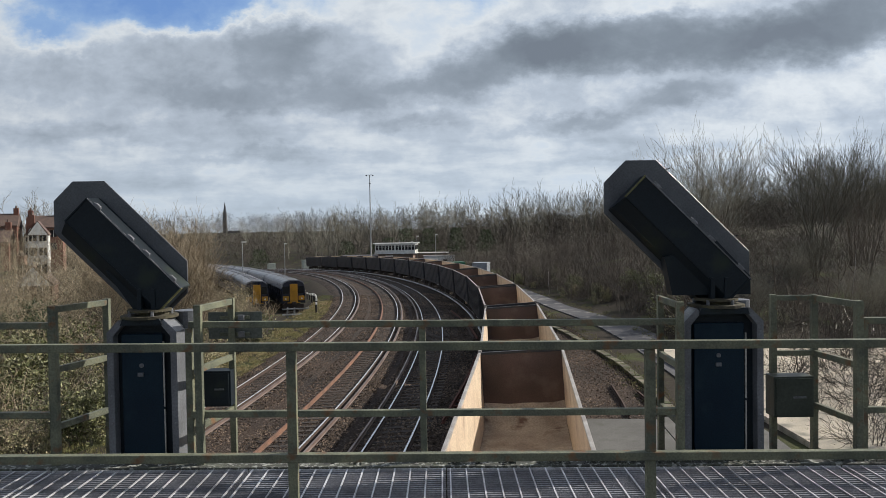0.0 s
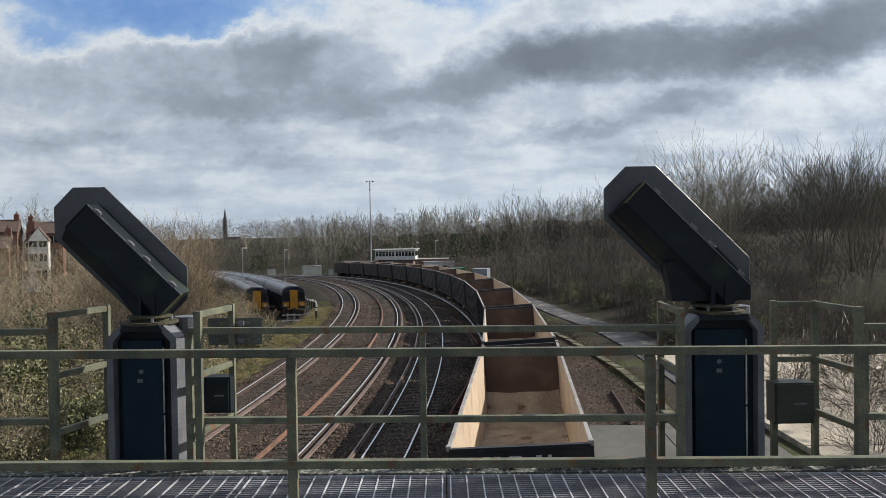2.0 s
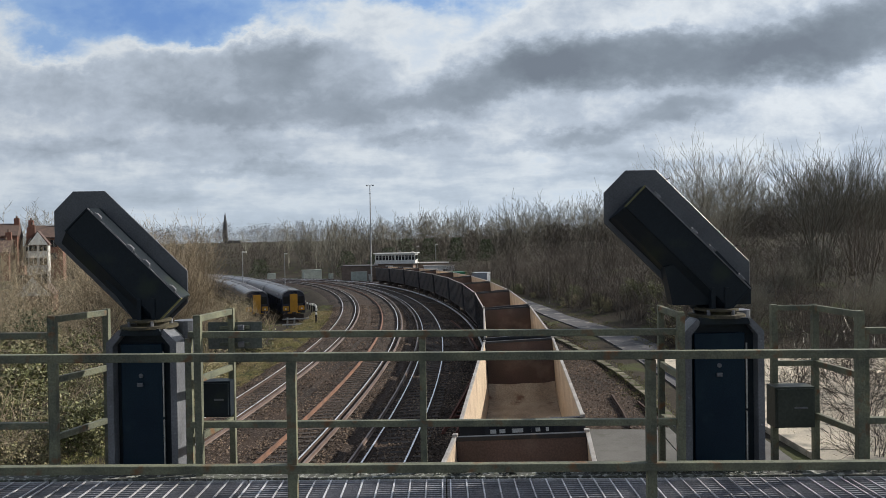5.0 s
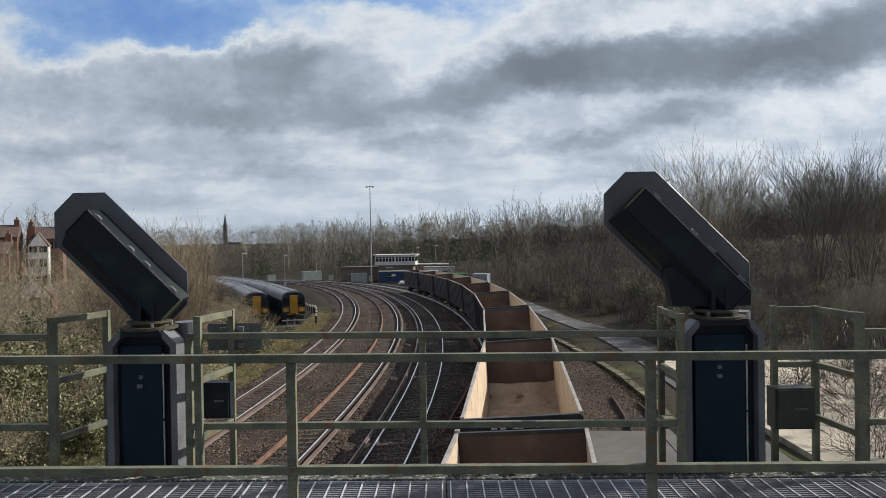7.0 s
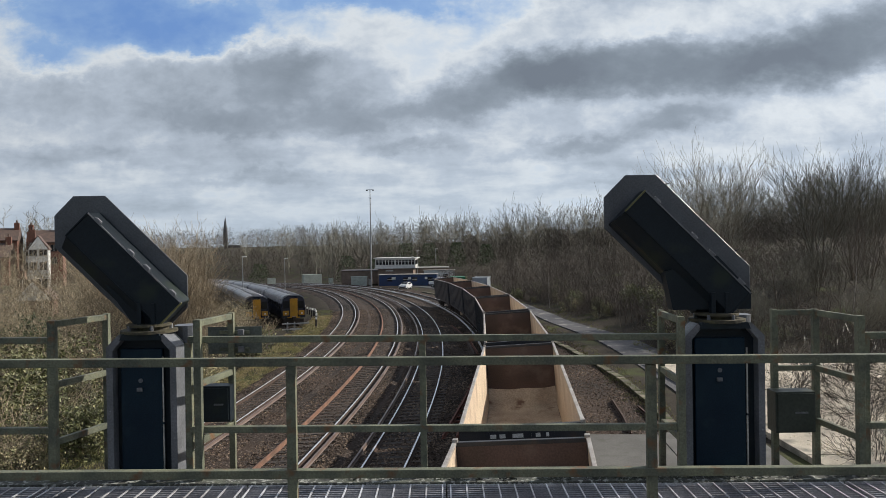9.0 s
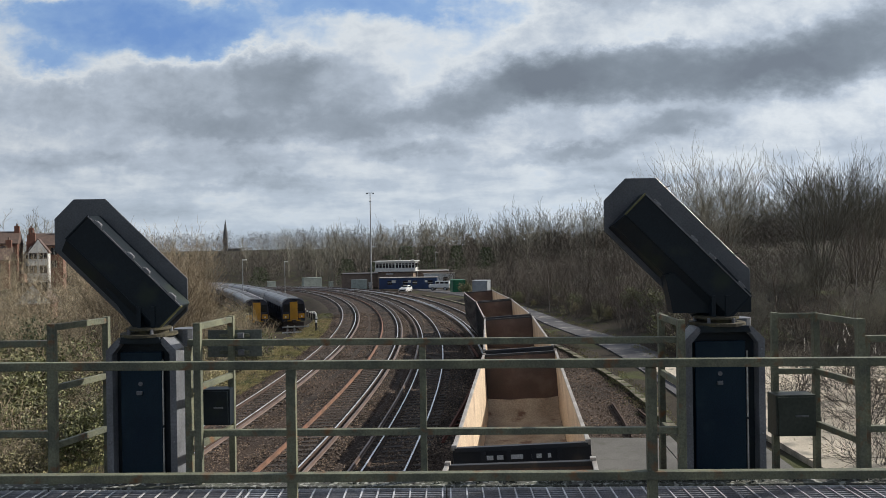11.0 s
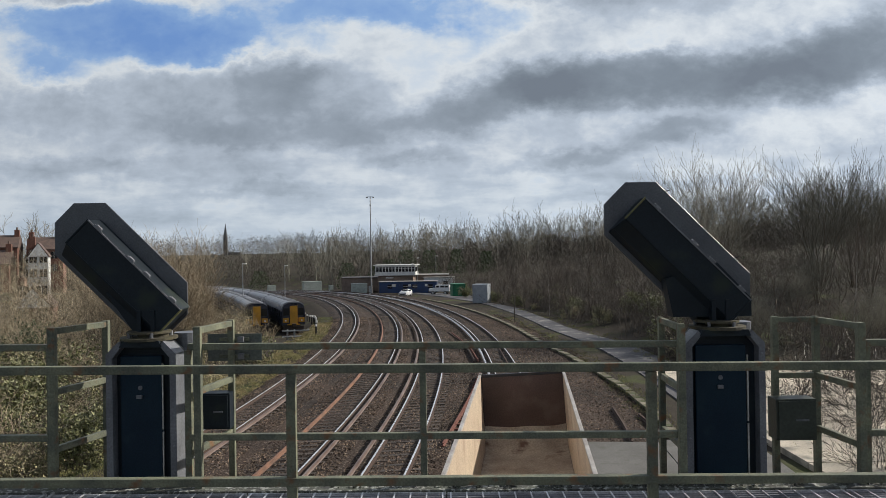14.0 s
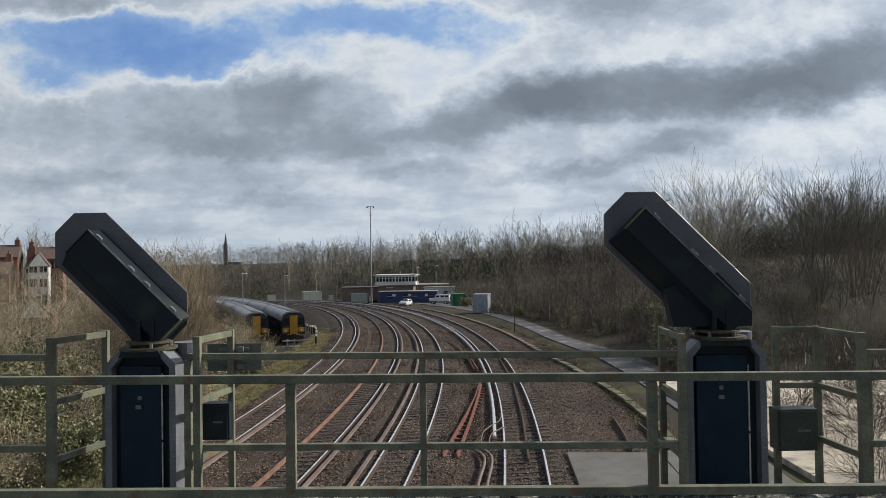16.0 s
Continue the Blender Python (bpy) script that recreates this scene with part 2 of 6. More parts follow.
# ballast: one bed under all four tracks, a little hollow between them
rowsb = [float(v) for v in np.arange(-60, 300, 3.0)]
cross = []
for o in np.arange(-17.2, 5.61, 0.4):
    d = min(abs(o - v) for v in OFF.values())
    z = -0.185 if d < 1.3 else -0.185 - 0.05 * min((d - 1.3) / 0.5, 1)
    if o < -14.6:
        z -= (-14.6 - o) * 0.35
    if o > 1.9:
        z -= min((o - 1.9) * 0.10, 0.16)
    cross.append((float(o), z))
vs, fs = [], []
for i, s in enumerate(rowsb):
    for o, z in cross:
        p = on_track(s, o, 0)
        near = o - min(OFF.values(), key=lambda v: abs(v - o))
        if abs(near) > 1.4 or abs(o) > 1.4:
            p.z = float(np.interp(s, _s, _z)) + max(min(near, 1.0), -1.0) * float(np.interp(s, _s, _c)) / 1.505
        jig = 0.03 * noise.noise((p.x * 0.9, p.y * 0.9, 0)) + 0.02 * noise.noise((p.x * 3, p.y * 3, 4))
        vs.append((p.x, p.y, p.z + z + jig))
n = len(cross)
for i in range(len(rowsb) - 1):
    for j in range(n - 1):
        fs.append((i * n + j, i * n + j + 1, (i + 1) * n + j + 1, (i + 1) * n + j))
tagged(raw("ballast", vs, fs, M_BALLAST, smooth=True), "brown-grey stone ballast bed between and under the tracks", "ballast", kind="structure")

# loose stones on the nearer ballast, past counting
M_STONE_LOOSE = mat("mixed_ballast_stones", (0.20, 0.15, 0.112), 0.95, 0, (0.085, 0.066, 0.054), 0.3, 0.0, 20, per="island", vary=0.75, spec=0.2)
rb = np.random.RandomState(4)
NST = 80000
st_s = 3.5 + 75 * rb.uniform(0, 1, NST) ** 1.6
st_o = rb.uniform(-15.4, 6.2, NST)
near_d = np.min(np.abs(st_o[:, None] - np.array(list(OFF.values()))[None]), axis=1)
on_rail = np.abs(near_d - 0.7525) < 0.09
th_ = np.interp(st_s, _s, _th)
px_ = np.interp(st_s, _s, _x) + np.cos(th_) * st_o
py_ = np.interp(st_s, _s, _y) - np.sin(th_) * st_o
own = np.array(list(OFF.values()))[np.argmin(np.abs(st_o[:, None] - np.array(list(OFF.values()))[None]), axis=1)]
pz_ = np.interp(st_s, _s, _z) + np.clip(st_o - own, -1, 1) * np.interp(st_s, _s, _c) / 1.505
pz_ += np.where(near_d < 1.3, -0.185, -0.185 - 0.05 * np.clip((near_d - 1.3) / 0.5, 0, 1)) - np.where(st_o > 1.9, np.minimum((st_o - 1.9) * 0.10, 0.16), 0) - np.where(st_o < -14.6, (-14.6 - st_o) * 0.35, 0)
keep = ~on_rail
ctr = np.stack([px_, py_, pz_ + 0.012], 1)[keep]
nk = len(ctr)
rad = rb.uniform(0.022, 0.05, (nk, 1, 1))
shape = np.array([(1, 0, 0), (-1, 0, 0), (0, 1, 0), (0, -1, 0), (0, 0, 1), (0, 0, -1)], float)[None] + rb.normal(0, 0.3, (nk, 6, 3))
sv = (ctr[:, None, :] + shape * rad * np.array([1.15, 1.15, 0.85])).reshape(-1, 3)
tri = np.array([(0, 2, 4), (2, 1, 4), (1, 3, 4), (3, 0, 4), (2, 0, 5), (1, 2, 5)])
sf = (np.arange(nk)[:, None, None] * 6 + tri[None]).reshape(-1, 3)
me = bpy.data.meshes.new("ballast_stones")
me.from_pydata(sv.tolist(), [], sf.tolist())
me.materials.append(M_STONE_LOOSE)
tagged(new("ballast_stones", me), "loose brown and grey stones of the track ballast", "ballast stones", kind="stuff")
# ---- ground ----


def smooth01(a, b, v):
    t = np.clip((v - a) / (b - a), 0, 1)
    return t * t * (3 - 2 * t)


def beside(x, y):
    """Where a place lies along (s) and beside (off) the right-hand track."""
    i = int(np.argmin((_x - x) ** 2 + (_y - y) ** 2))
    th = _th[i]
    return float(_s[i]), float((x - _x[i]) * math.cos(th) - (y - _y[i]) * math.sin(th))


def land(x, y):
    """Height of the ground."""
    s, off = beside(x, y)
    z = float(np.interp(s, _s, _z)) if s < 399 else -4.6
    rel = -0.55
    if off < -16.5:
        rel = -0.55 - 0.75 * float(smooth01(-16.5, -18.5, off)) - 0.35 * float(smooth01(-25, -30, off)) - 0.45 * float(smooth01(-16.5, -18.5, off)) * float(smooth01(58, 74, s)) * float(smooth01(190, 150, s)) + 5.5 * float(smooth01(-34, -75, off)) + 6.0 * float(smooth01(-75, -260, off))
    elif off > 5.2:
        rel = -0.55 + 0.27 * float(smooth01(5.2, 6.6, off))
        up = float(smooth01(46, 62, y)) if off < 60 else 1.0
        rel += up * (4.0 * float(smooth01(11.5, 30, off)) + 6.0 * float(smooth01(30, 140, off))) * float(1 - 0.8 * smooth01(105, 135, y) * (1 - smooth01(15, 40, off)))
    far = math.hypot(x, y)
    rel += (4.0 + 20.0 * float(smooth01(-60, 450, x))) * float(smooth01(300, 900, far)) * (0.75 + 0.25 * math.sin(x * 0.004 + 1.0))
    if abs(off + 6) > 14:
        rel += 0.25 * noise.noise((x * 0.11, y * 0.11, 2.0)) * (0.2 if 5 < off < 12 else 1.0)
    return z + rel


gx = sorted(set([float(v) for v in np.arange(-48, 48, 1.5)] + [float(v) for v in np.geomspace(48, 2400, 26)] + [-float(v) for v in np.geomspace(48, 2400, 26)]))
gy = sorted(set([float(v) for v in np.arange(-30, 150, 2.0)] + [float(v) for v in np.geomspace(150, 2600, 40)] + [-float(v) for v in np.geomspace(30, 1500, 14)]))
vs = [(x, y, land(x, y)) for y in gy for x in gx]
n = len(gx)
fs = [(j * n + i, j * n + i + 1, (j + 1) * n + i + 1, (j + 1) * n + i) for j in range(len(gy) - 1) for i in range(n - 1)]
tagged(raw("ground", vs, fs, M_GROUND, smooth=True), "rough winter ground with leaf litter, moss and grass", "ground", kind="structure")


def strip(name, rows, o0, o1, z, mat_, label, category, n=6, thick=0.12):
    """A slab that follows the line between two offsets."""
    vs, fs = [], []
    for s in rows:
        for i in range(n + 1):
            o = o0(s) + (o1(s) - o0(s)) * i / n
            p = on_track(s, 0)
            th = heading(s)
            vs.append((_p := (float(np.interp(s, _s, _x)) + math.cos(th) * o, float(np.interp(s, _s, _y)) - math.sin(th) * o,
                              float(np.interp(s, _s, _z)) + z + 0.015 * noise.noise((o, s * 0.3, 1)))))
    m = n + 1
    for r in range(len(rows) - 1):
        for i in range(n):
            fs.append((r * m + i, r * m + i + 1, (r + 1) * m + i + 1, (r + 1) * m + i))
    top = len(vs)
    for s_i in range(len(rows)):
        for e in (0, n):
            x, y, zz = vs[s_i * m + e]
            vs.append((x, y, zz - thick))
    for r in range(len(rows) - 1):
        a, b = top + 2 * r, top + 2 * (r + 1)
        fs.append((r * m, (r + 1) * m, b, a))
        fs.append((r * m + n, a + 1, b + 1, (r + 1) * m + n))
    return tagged(raw(name, vs, fs, mat_), label, category, kind="structure")


strip("path", [float(v) for v in np.arange(14, 150, 3)], lambda s: 7.5 + 0.8 * float(smooth01(60, 40, s)) + 2.4 * float(smooth01(55, 112, s)) + 0.08 * math.sin(s * 0.2), lambda s: 9.7 + 1.8 * float(smooth01(60, 38, s)) + 1.9 * float(smooth01(58, 95, s)) + 4.5 * float(smooth01(100, 130, s)) + 0.1 * math.sin(s * 0.31), -0.2, M_PATH,
      "worn grey tarmac lane beside the railway", "lane", 8)
# ---- the signal gantry in the foreground ----
DECK = 5.64
NEAR_Y, FAR_Y, OUT_Y = 4.5, 5.6, 6.12
TOP, MID, CAGE = 6.75, 6.05, 6.885
M_GALVSTRIP = mat("bare_metal_strip", (0.55, 0.55, 0.52), 0.5, 0.2, (0.3, 0.3, 0.28), 6, 0.1, 60)
M_CASING = mat("blue_grey_casing_paint", (0.19, 0.20, 0.22), 0.42, 0.0, (0.12, 0.128, 0.145), 3, 0.1, 60)
# bearing bars of the same grating, their shade put into a darker grey
M_BEARER = mat("shaded_bearing_bars", (0.33, 0.335, 0.37), 0.5, 0.2, (0.22, 0.225, 0.25), 4, 0.1, 60)


def section(bm, a, b, w=0.05, h=0.05):
    return bar(bm, a, b, w, h, 0.006)


near_railing = thing("railing", "weathered green-grey steel railing on the camera side of the gantry", "railing", group="gantry railings")
for nm, z in (("top_rail", TOP), ("middle_rail", MID)):
    part(nm, section(B(), (-6, NEAR_Y, z - 0.025), (6, NEAR_Y, z - 0.025), 0.055, 0.052), M_RAILING, near_railing)
for x in (-3.211, -0.962, 1.287, 3.536):
    part("post", section(B(), (x, NEAR_Y + 0.005, DECK - 0.12), (x, NEAR_Y + 0.005, TOP - 0.054), 0.06, 0.05), M_RAILING, near_railing)

far_railing = thing("railing", "weathered green-grey steel railing on the far side of the gantry", "railing", group="gantry railings")
for x0, x1 in ((-6, -3.03), (-1.99, 1.83), (3.24, 6)):
    for nm, z in (("top_rail", TOP), ("middle_rail", MID)):
        part(nm, section(B(), (x0, FAR_Y, z - 0.025), (x1, FAR_Y, z - 0.025)), M_RAILING, far_railing)
for x in (-5.1, -3.06, -1.99, -0.172, 1.83, 3.27, 5.2):
    part("post", section(B(), (x, FAR_Y + 0.004, DECK), (x, FAR_Y + 0.004, TOP - 0.051)), M_RAILING, far_railing)

for label, x0, x1, back in (("steel guard cage round the signal post, pale green paint worn", -3.02, -1.90, False),
                            ("steel guard cage round the signal post, dull olive paint", 1.82, 3.2, True)):
    cage = thing("guard_cage", label, "guard cage", group="signal cages")
    for x, xf in ((x0, x0 + (0.02 if back else 0.15)), (x1, x1 + (-0.05 if back else 0.09))):
        part("post", section(B(), (x, FAR_Y - 0.05, DECK), (x, FAR_Y - 0.05, CAGE), 0.055, 0.055), M_RAILING, cage)
        part("post", section(B(), (xf, OUT_Y, DECK - 0.1), (xf, OUT_Y, CAGE), 0.05, 0.05), M_RAILING, cage)
        for z in (CAGE - 0.03, CAGE - 0.5, DECK + 0.3, ):
            part("side_bar", section(B(), (x, FAR_Y - 0.02, z), (xf, OUT_Y - 0.02, z), 0.035, 0.05), M_RAILING, cage)
    if back:
        part("post", section(B(), (2.80, OUT_Y, DECK - 0.1), (2.80, OUT_Y, CAGE), 0.05, 0.05), M_RAILING, cage)
        for z in (CAGE - 0.03, CAGE - 0.5, DECK + 0.3):
            part("front_bar", section(B(), (2.815, OUT_Y, z), (3.13, OUT_Y, z), 0.035, 0.045), M_RAILING, cage)

# deck: open grating on bearers, a rusty plate under each signal, a mossy edge beam
deck = thing("gantry_deck", "galvanised steel open grating walkway of the signal gantry", "walkway", kind="structure")
for k in range(8):
    xa = -6 + k * 1.5
    vs, fs = [], []

    def slab(c, s):
        k0 = len(vs)
        vs.extend((c[0] + s[0] * a / 2, c[1] + s[1] * b / 2, c[2] + s[2] * d / 2) for d in (-1, 1) for b in (-1, 1) for a in (-1, 1))
        fs.extend(tuple(k0 + i for i in f) for f in ((4, 5, 7, 6), (0, 1, 5, 4), (2, 6, 7, 3), (0, 4, 6, 2), (1, 3, 7, 5)))
    for i in range(13):
        slab((xa + 0.03 + i * 0.12, (NEAR_Y + FAR_Y) / 2 - 0.26, DECK - 0.001), (0.011, FAR_Y - NEAR_Y + 0.18, 0.008))

    for y in (NEAR_Y - 0.36, FAR_Y - 0.175):
        slab((xa + 0.75, y, DECK - 0.015), (1.49, 0.006, 0.034))
    panel = raw("grating_panel", vs, fs, M_GRATING, deck)
    vs, fs = [], []
    for j in range(31):
        slab((xa + 0.75, NEAR_Y - 0.34 + j * 0.041, DECK - 0.02), (1.49, 0.007, 0.03))
    tagged(raw("bearing_bars", vs, fs, M_BEARER, panel), kind="stuff")
for y in (NEAR_Y + 0.02, FAR_Y + 0.03):
    far_ = y > 5
    part("edge_beam", bar(B(), (-6, y - 0.05 * far_, DECK - 0.12 + 0.008 * far_), (6, y - 0.05 * far_, DECK - 0.12 + 0.008 * far_), 0.24 if far_ else 0.1, 0.24, 0.01), M_MOSS, deck, "dark mossy steel edge beam")
for x in (-2.42, 2.2):
    part("floor_plate", box(B(), (x, FAR_Y + 0.21, DECK - 0.13), (1.25, 0.74, 0.03), bevel=0.006), M_RUSTPLATE, deck, "rusty steel floor plate")


def signal(name_label, px, py, width, top, hx, hz, tilt, half_long, half_wide, cut, case, bracket):
    """A black signal: a boxed post, and above it a long head with an octagonal backboard, tipped over to one side.
    case: its two ends along the head, its upper edge and the fold of its front; bracket: the outline that carries the head."""
    t = thing("railway_signal", name_label, "railway signal", pose(px, py, DECK), group="gantry signals")
    w = width
    c, e = 0.10, 0.05
    # casing: two grey side channels with chamfered shoulders round a dark recess
    for sx in (-1, 1):
        o = w / 2 * sx
        part("side_channel", prism(B(), [(o, -0.118), (o - e * sx, -0.118), (o - e * sx, top - c - 0.03), (o - (c + e * 0.55) * sx, top - 0.035), (o - c * sx, top), (o, top - c)], -0.15, 0.03), M_CASING, t, "grey steel side channel with a chamfered shoulder")
        for k in range(5):
            z = 0.12 + k * 0.22
            part("rivet", rod(B(), (o - 0.025 * sx, -0.156, z), (o - 0.025 * sx, -0.148, z), 0.007, 6), M_POSTEDGE, t)
    part("post_back", prism(B(), [(-w / 2 + 0.02, -0.115), (w / 2 - 0.02, -0.115), (w / 2 - 0.02, top - c), (w / 2 - c, top - 0.02), (-w / 2 + c, top - 0.02), (-w / 2 + 0.02, top - c)], -0.06, 0.1), M_BLACK, t)
    part("top_cap", prism(B(), [(-w / 2 + c + 0.01, top - 0.045), (w / 2 - c - 0.01, top - 0.045), (w / 2 - c - 0.03, top + 0.005), (-w / 2 + c + 0.03, top + 0.005)], -0.16, 0.16), M_BLACK, t)
    wi = w - 2 * e - 0.12
    bm = prism(B(), [(-wi / 2 - 0.02, 0.02), (wi / 2 - 0.02, 0.02), (wi / 2 - 0.02, top - 0.12), (-wi / 2 - 0.02, top - 0.12)], -0.10, -0.055)
    bmesh.ops.bevel(bm, geom=bm.edges[:], offset=0.006, segments=1, affect="EDGES")
    part("post_door", bm, M_DOOR, t, "navy-blue access door")
    for z0, z1 in ((0.05, 0.44), (0.46, 0.98)):
        part("door_strip", box(B(), (wi / 2 - 0.012, -0.104, (z0 + z1) / 2), (0.010, 0.012, z1 - z0)), M_GALVSTRIP, t, "bare metal strip on the door's edge")
    part("door_handle", box(B(), (-0.03, -0.112, top * 0.62), (0.045, 0.016, 0.03), None, 0.004), M_CASING, t)
    part("keyhole_plate", rod(B(), (-0.025, -0.10, top * 0.68), (-0.025, -0.106, top * 0.68), 0.018, 10), M_CASING, t)
    part("rear_drum", rod(B(), (w / 2 - 0.05, 0.24, top - 0.5), (w / 2 - 0.05, 0.24, top + 0.03), 0.1, 16), M_CASING, t, "grey round housing behind the post")
    bm = rod(B(), (0, 0.02, top), (0, 0.02, top + 0.022), 0.22, 20)
    rod(bm, (0.03, 0.02, top + 0.02), (0.03, 0.02, top + 0.05), 0.12, 16)
    part("turntable", bm, M_FLANGE, t, "round rusty flange")
    part("upper_flange", rod(B(), (0.0, 0.02, top + 0.05), (0.0, 0.02, top + 0.068), 0.17, 20), M_FLANGE, t, "round rusty flange")
    for k in range(5):
        a = k * 1.2 + 0.4
        part("bolt", rod(B(), (0.165 * math.cos(a), 0.02 + 0.165 * math.sin(a), top + 0.02), (0.165 * math.cos(a), 0.02 + 0.165 * math.sin(a), top + 0.06), 0.014, 6), M_POSTEDGE, t)
    part("neck", prism(B(), [(x - px, z - DECK) for x, z in bracket], 0.0, 0.13), M_BLACK, t)
    for a in (-0.05, 0.06):
        part("neck_bracket", box(B(), (a, -0.03, top + 0.15), (0.035, 0.06, 0.17), None, 0.006), M_BLACK, t)
    m = pose(hx - px, 0.0, hz - DECK, 0, tilt, 0)

    def on_head(name, bm, mat_, label=""):
        part(name, bm, mat_, t, label).matrix_basis = m

    # backboard: a long octagon, away from the viewer, with a folded rim
    L_, W_ = half_long, half_wide
    octo = [(-L_, -W_ + cut), (-L_ + cut, -W_), (L_ - cut, -W_), (L_, -W_ + cut), (L_, W_ - cut), (L_ - cut, W_), (-L_ + cut, W_), (-L_, W_ - cut)]
    bm = prism(B(), octo, 0.14, 0.152)
    bmesh.ops.bevel(bm, geom=bm.edges[:], offset=0.003, segments=1, affect="EDGES")
    on_head("backboard", bm, M_PLATE, "dark grey octagonal backboard")
    # lamp case: a flat front, folded back below
    x0, x1, z1, zf = case
    sec = [(z1, -0.05), (zf, -0.05), (-W_ + 0.07, 0.05), (-W_ + 0.04, 0.135), (z1 + 0.015, 0.135)]
    vs = [(x, y, z) for x in (x0, x1) for z, y in sec]
    n_ = len(sec)
    bm = B()
    bv = [bm.verts.new(v) for v in vs]
    bm.faces.new(bv[:n_])
    bm.faces.new(bv[n_:][::-1])
    for i in range(n_):
        j = (i + 1) % n_
        bm.faces.new((bv[i], bv[n_ + i], bv[n_ + j], bv[j]))
    bmesh.ops.recalc_face_normals(bm, faces=bm.faces[:])
    bmesh.ops.bevel(bm, geom=bm.edges[:], offset=0.006, segments=2, affect="EDGES")
    on_head("lamp_case", bm, M_BLACK, "long black lamp case")
    for f in (0.1, 0.45, 0.62, 0.9):
        a = x0 + (x1 - x0) * f
        bm = box(B(), (a, -0.045, z1 + 0.01), (0.05, 0.03, 0.025), bevel=0.004)
        rod(bm, (a - 0.035, -0.055, z1 + 0.012), (a + 0.035, -0.055, z1 + 0.012), 0.007, 6)
        on_head("hinge", bm, M_POSTEDGE)
    on_head("seal_strip", box(B(), ((x0 + x1) / 2, -0.054, z1 - 0.004), (x1 - x0, 0.008, 0.010), bevel=0.002), M_POSTEDGE, "worn pale edge strip")
    on_head("fold_strip", box(B(), ((x0 + x1) / 2, -0.053, zf + 0.004), (x1 - x0 - 0.02, 0.006, 0.008), bevel=0.002), M_BLACK, "folded edge")
    on_head("end_strip", box(B(), (x1 + 0.002, -0.045, (z1 + zf) / 2), (0.012, 0.022, z1 - zf), bevel=0.002), M_MOSSEDGE if px < 0 else M_BLACK, "weathered edge strip")
    on_head("end_strip", box(B(), (x0 - 0.002, -0.045, (z1 + zf) / 2), (0.012, 0.022, z1 - zf), bevel=0.002), M_BLACK if px < 0 else M_MOSSEDGE, "weathered edge strip")
    for f in (0.2, 0.75) if px > 0 else ():
        on_head("cable_tie", rod(B(), (L_ * (2 * f - 1), 0.145, W_ - 0.01), (L_ * (2 * f - 1) + 0.02, 0.14, W_ + 0.03), 0.005, 5), M_BLACK)
    return t


M_DOOR = mat("navy_door_paint", (0.006, 0.018, 0.034), 0.45, 0.0, (0.009, 0.025, 0.042), 3, 0.05, 90, (0.014, 0.034, 0.048), 5, (0.55, 0.75), spec=0.2)
M_FLANGE = mat("dull_rusty_flange", (0.055, 0.048, 0.036), 0.8, 0.1, (0.10, 0.09, 0.05), 9, 0.3, 50)
M_MOSSEDGE = mat("mossy_edge_paint", (0.20, 0.19, 0.075), 0.8, 0.0, (0.12, 0.12, 0.06), 8, 0.3, 60)
signal("black railway signal with its head tipped aside, on a boxed post", -2.382, 5.80, 0.55, 1.16, -2.655, 7.37, 45, 0.657, 0.298, 0.185, (-0.40, 0.63, 0.160, -0.10),
       [(-2.50, 6.86), (-2.26, 6.86), (-2.25, 7.0), (-2.45, 7.3), (-2.72, 7.18)])
signal("larger black railway signal with its head tipped aside", 2.197, 5.79, 0.62, 1.18, 1.925, 7.42, 45, 0.716, 0.306, 0.178, (-0.536, 0.634, 0.107, -0.127),
       [(1.84, 6.915), (2.47, 6.915), (2.47, 7.06), (2.2, 7.35), (1.78, 7.22)])
# the whole gantry falls slightly to one side
FALL = Matrix(((1, 0, 0, 0), (0, 1, 0, 0), (-0.0088, 0, 1, 0.0176), (0, 0, 0, 1)))
for root in (near_railing, far_railing, deck, *[o for o in bpy.data.objects if o.name.startswith("guard_cage")]):
    for o in root.children_recursive:
        o.data.transform(FALL)
# ---- the goods train ----
PITCH, WLEN, WID, WH, SIDE = 13.742, 12.62, 2.734, 3.547, 0.04


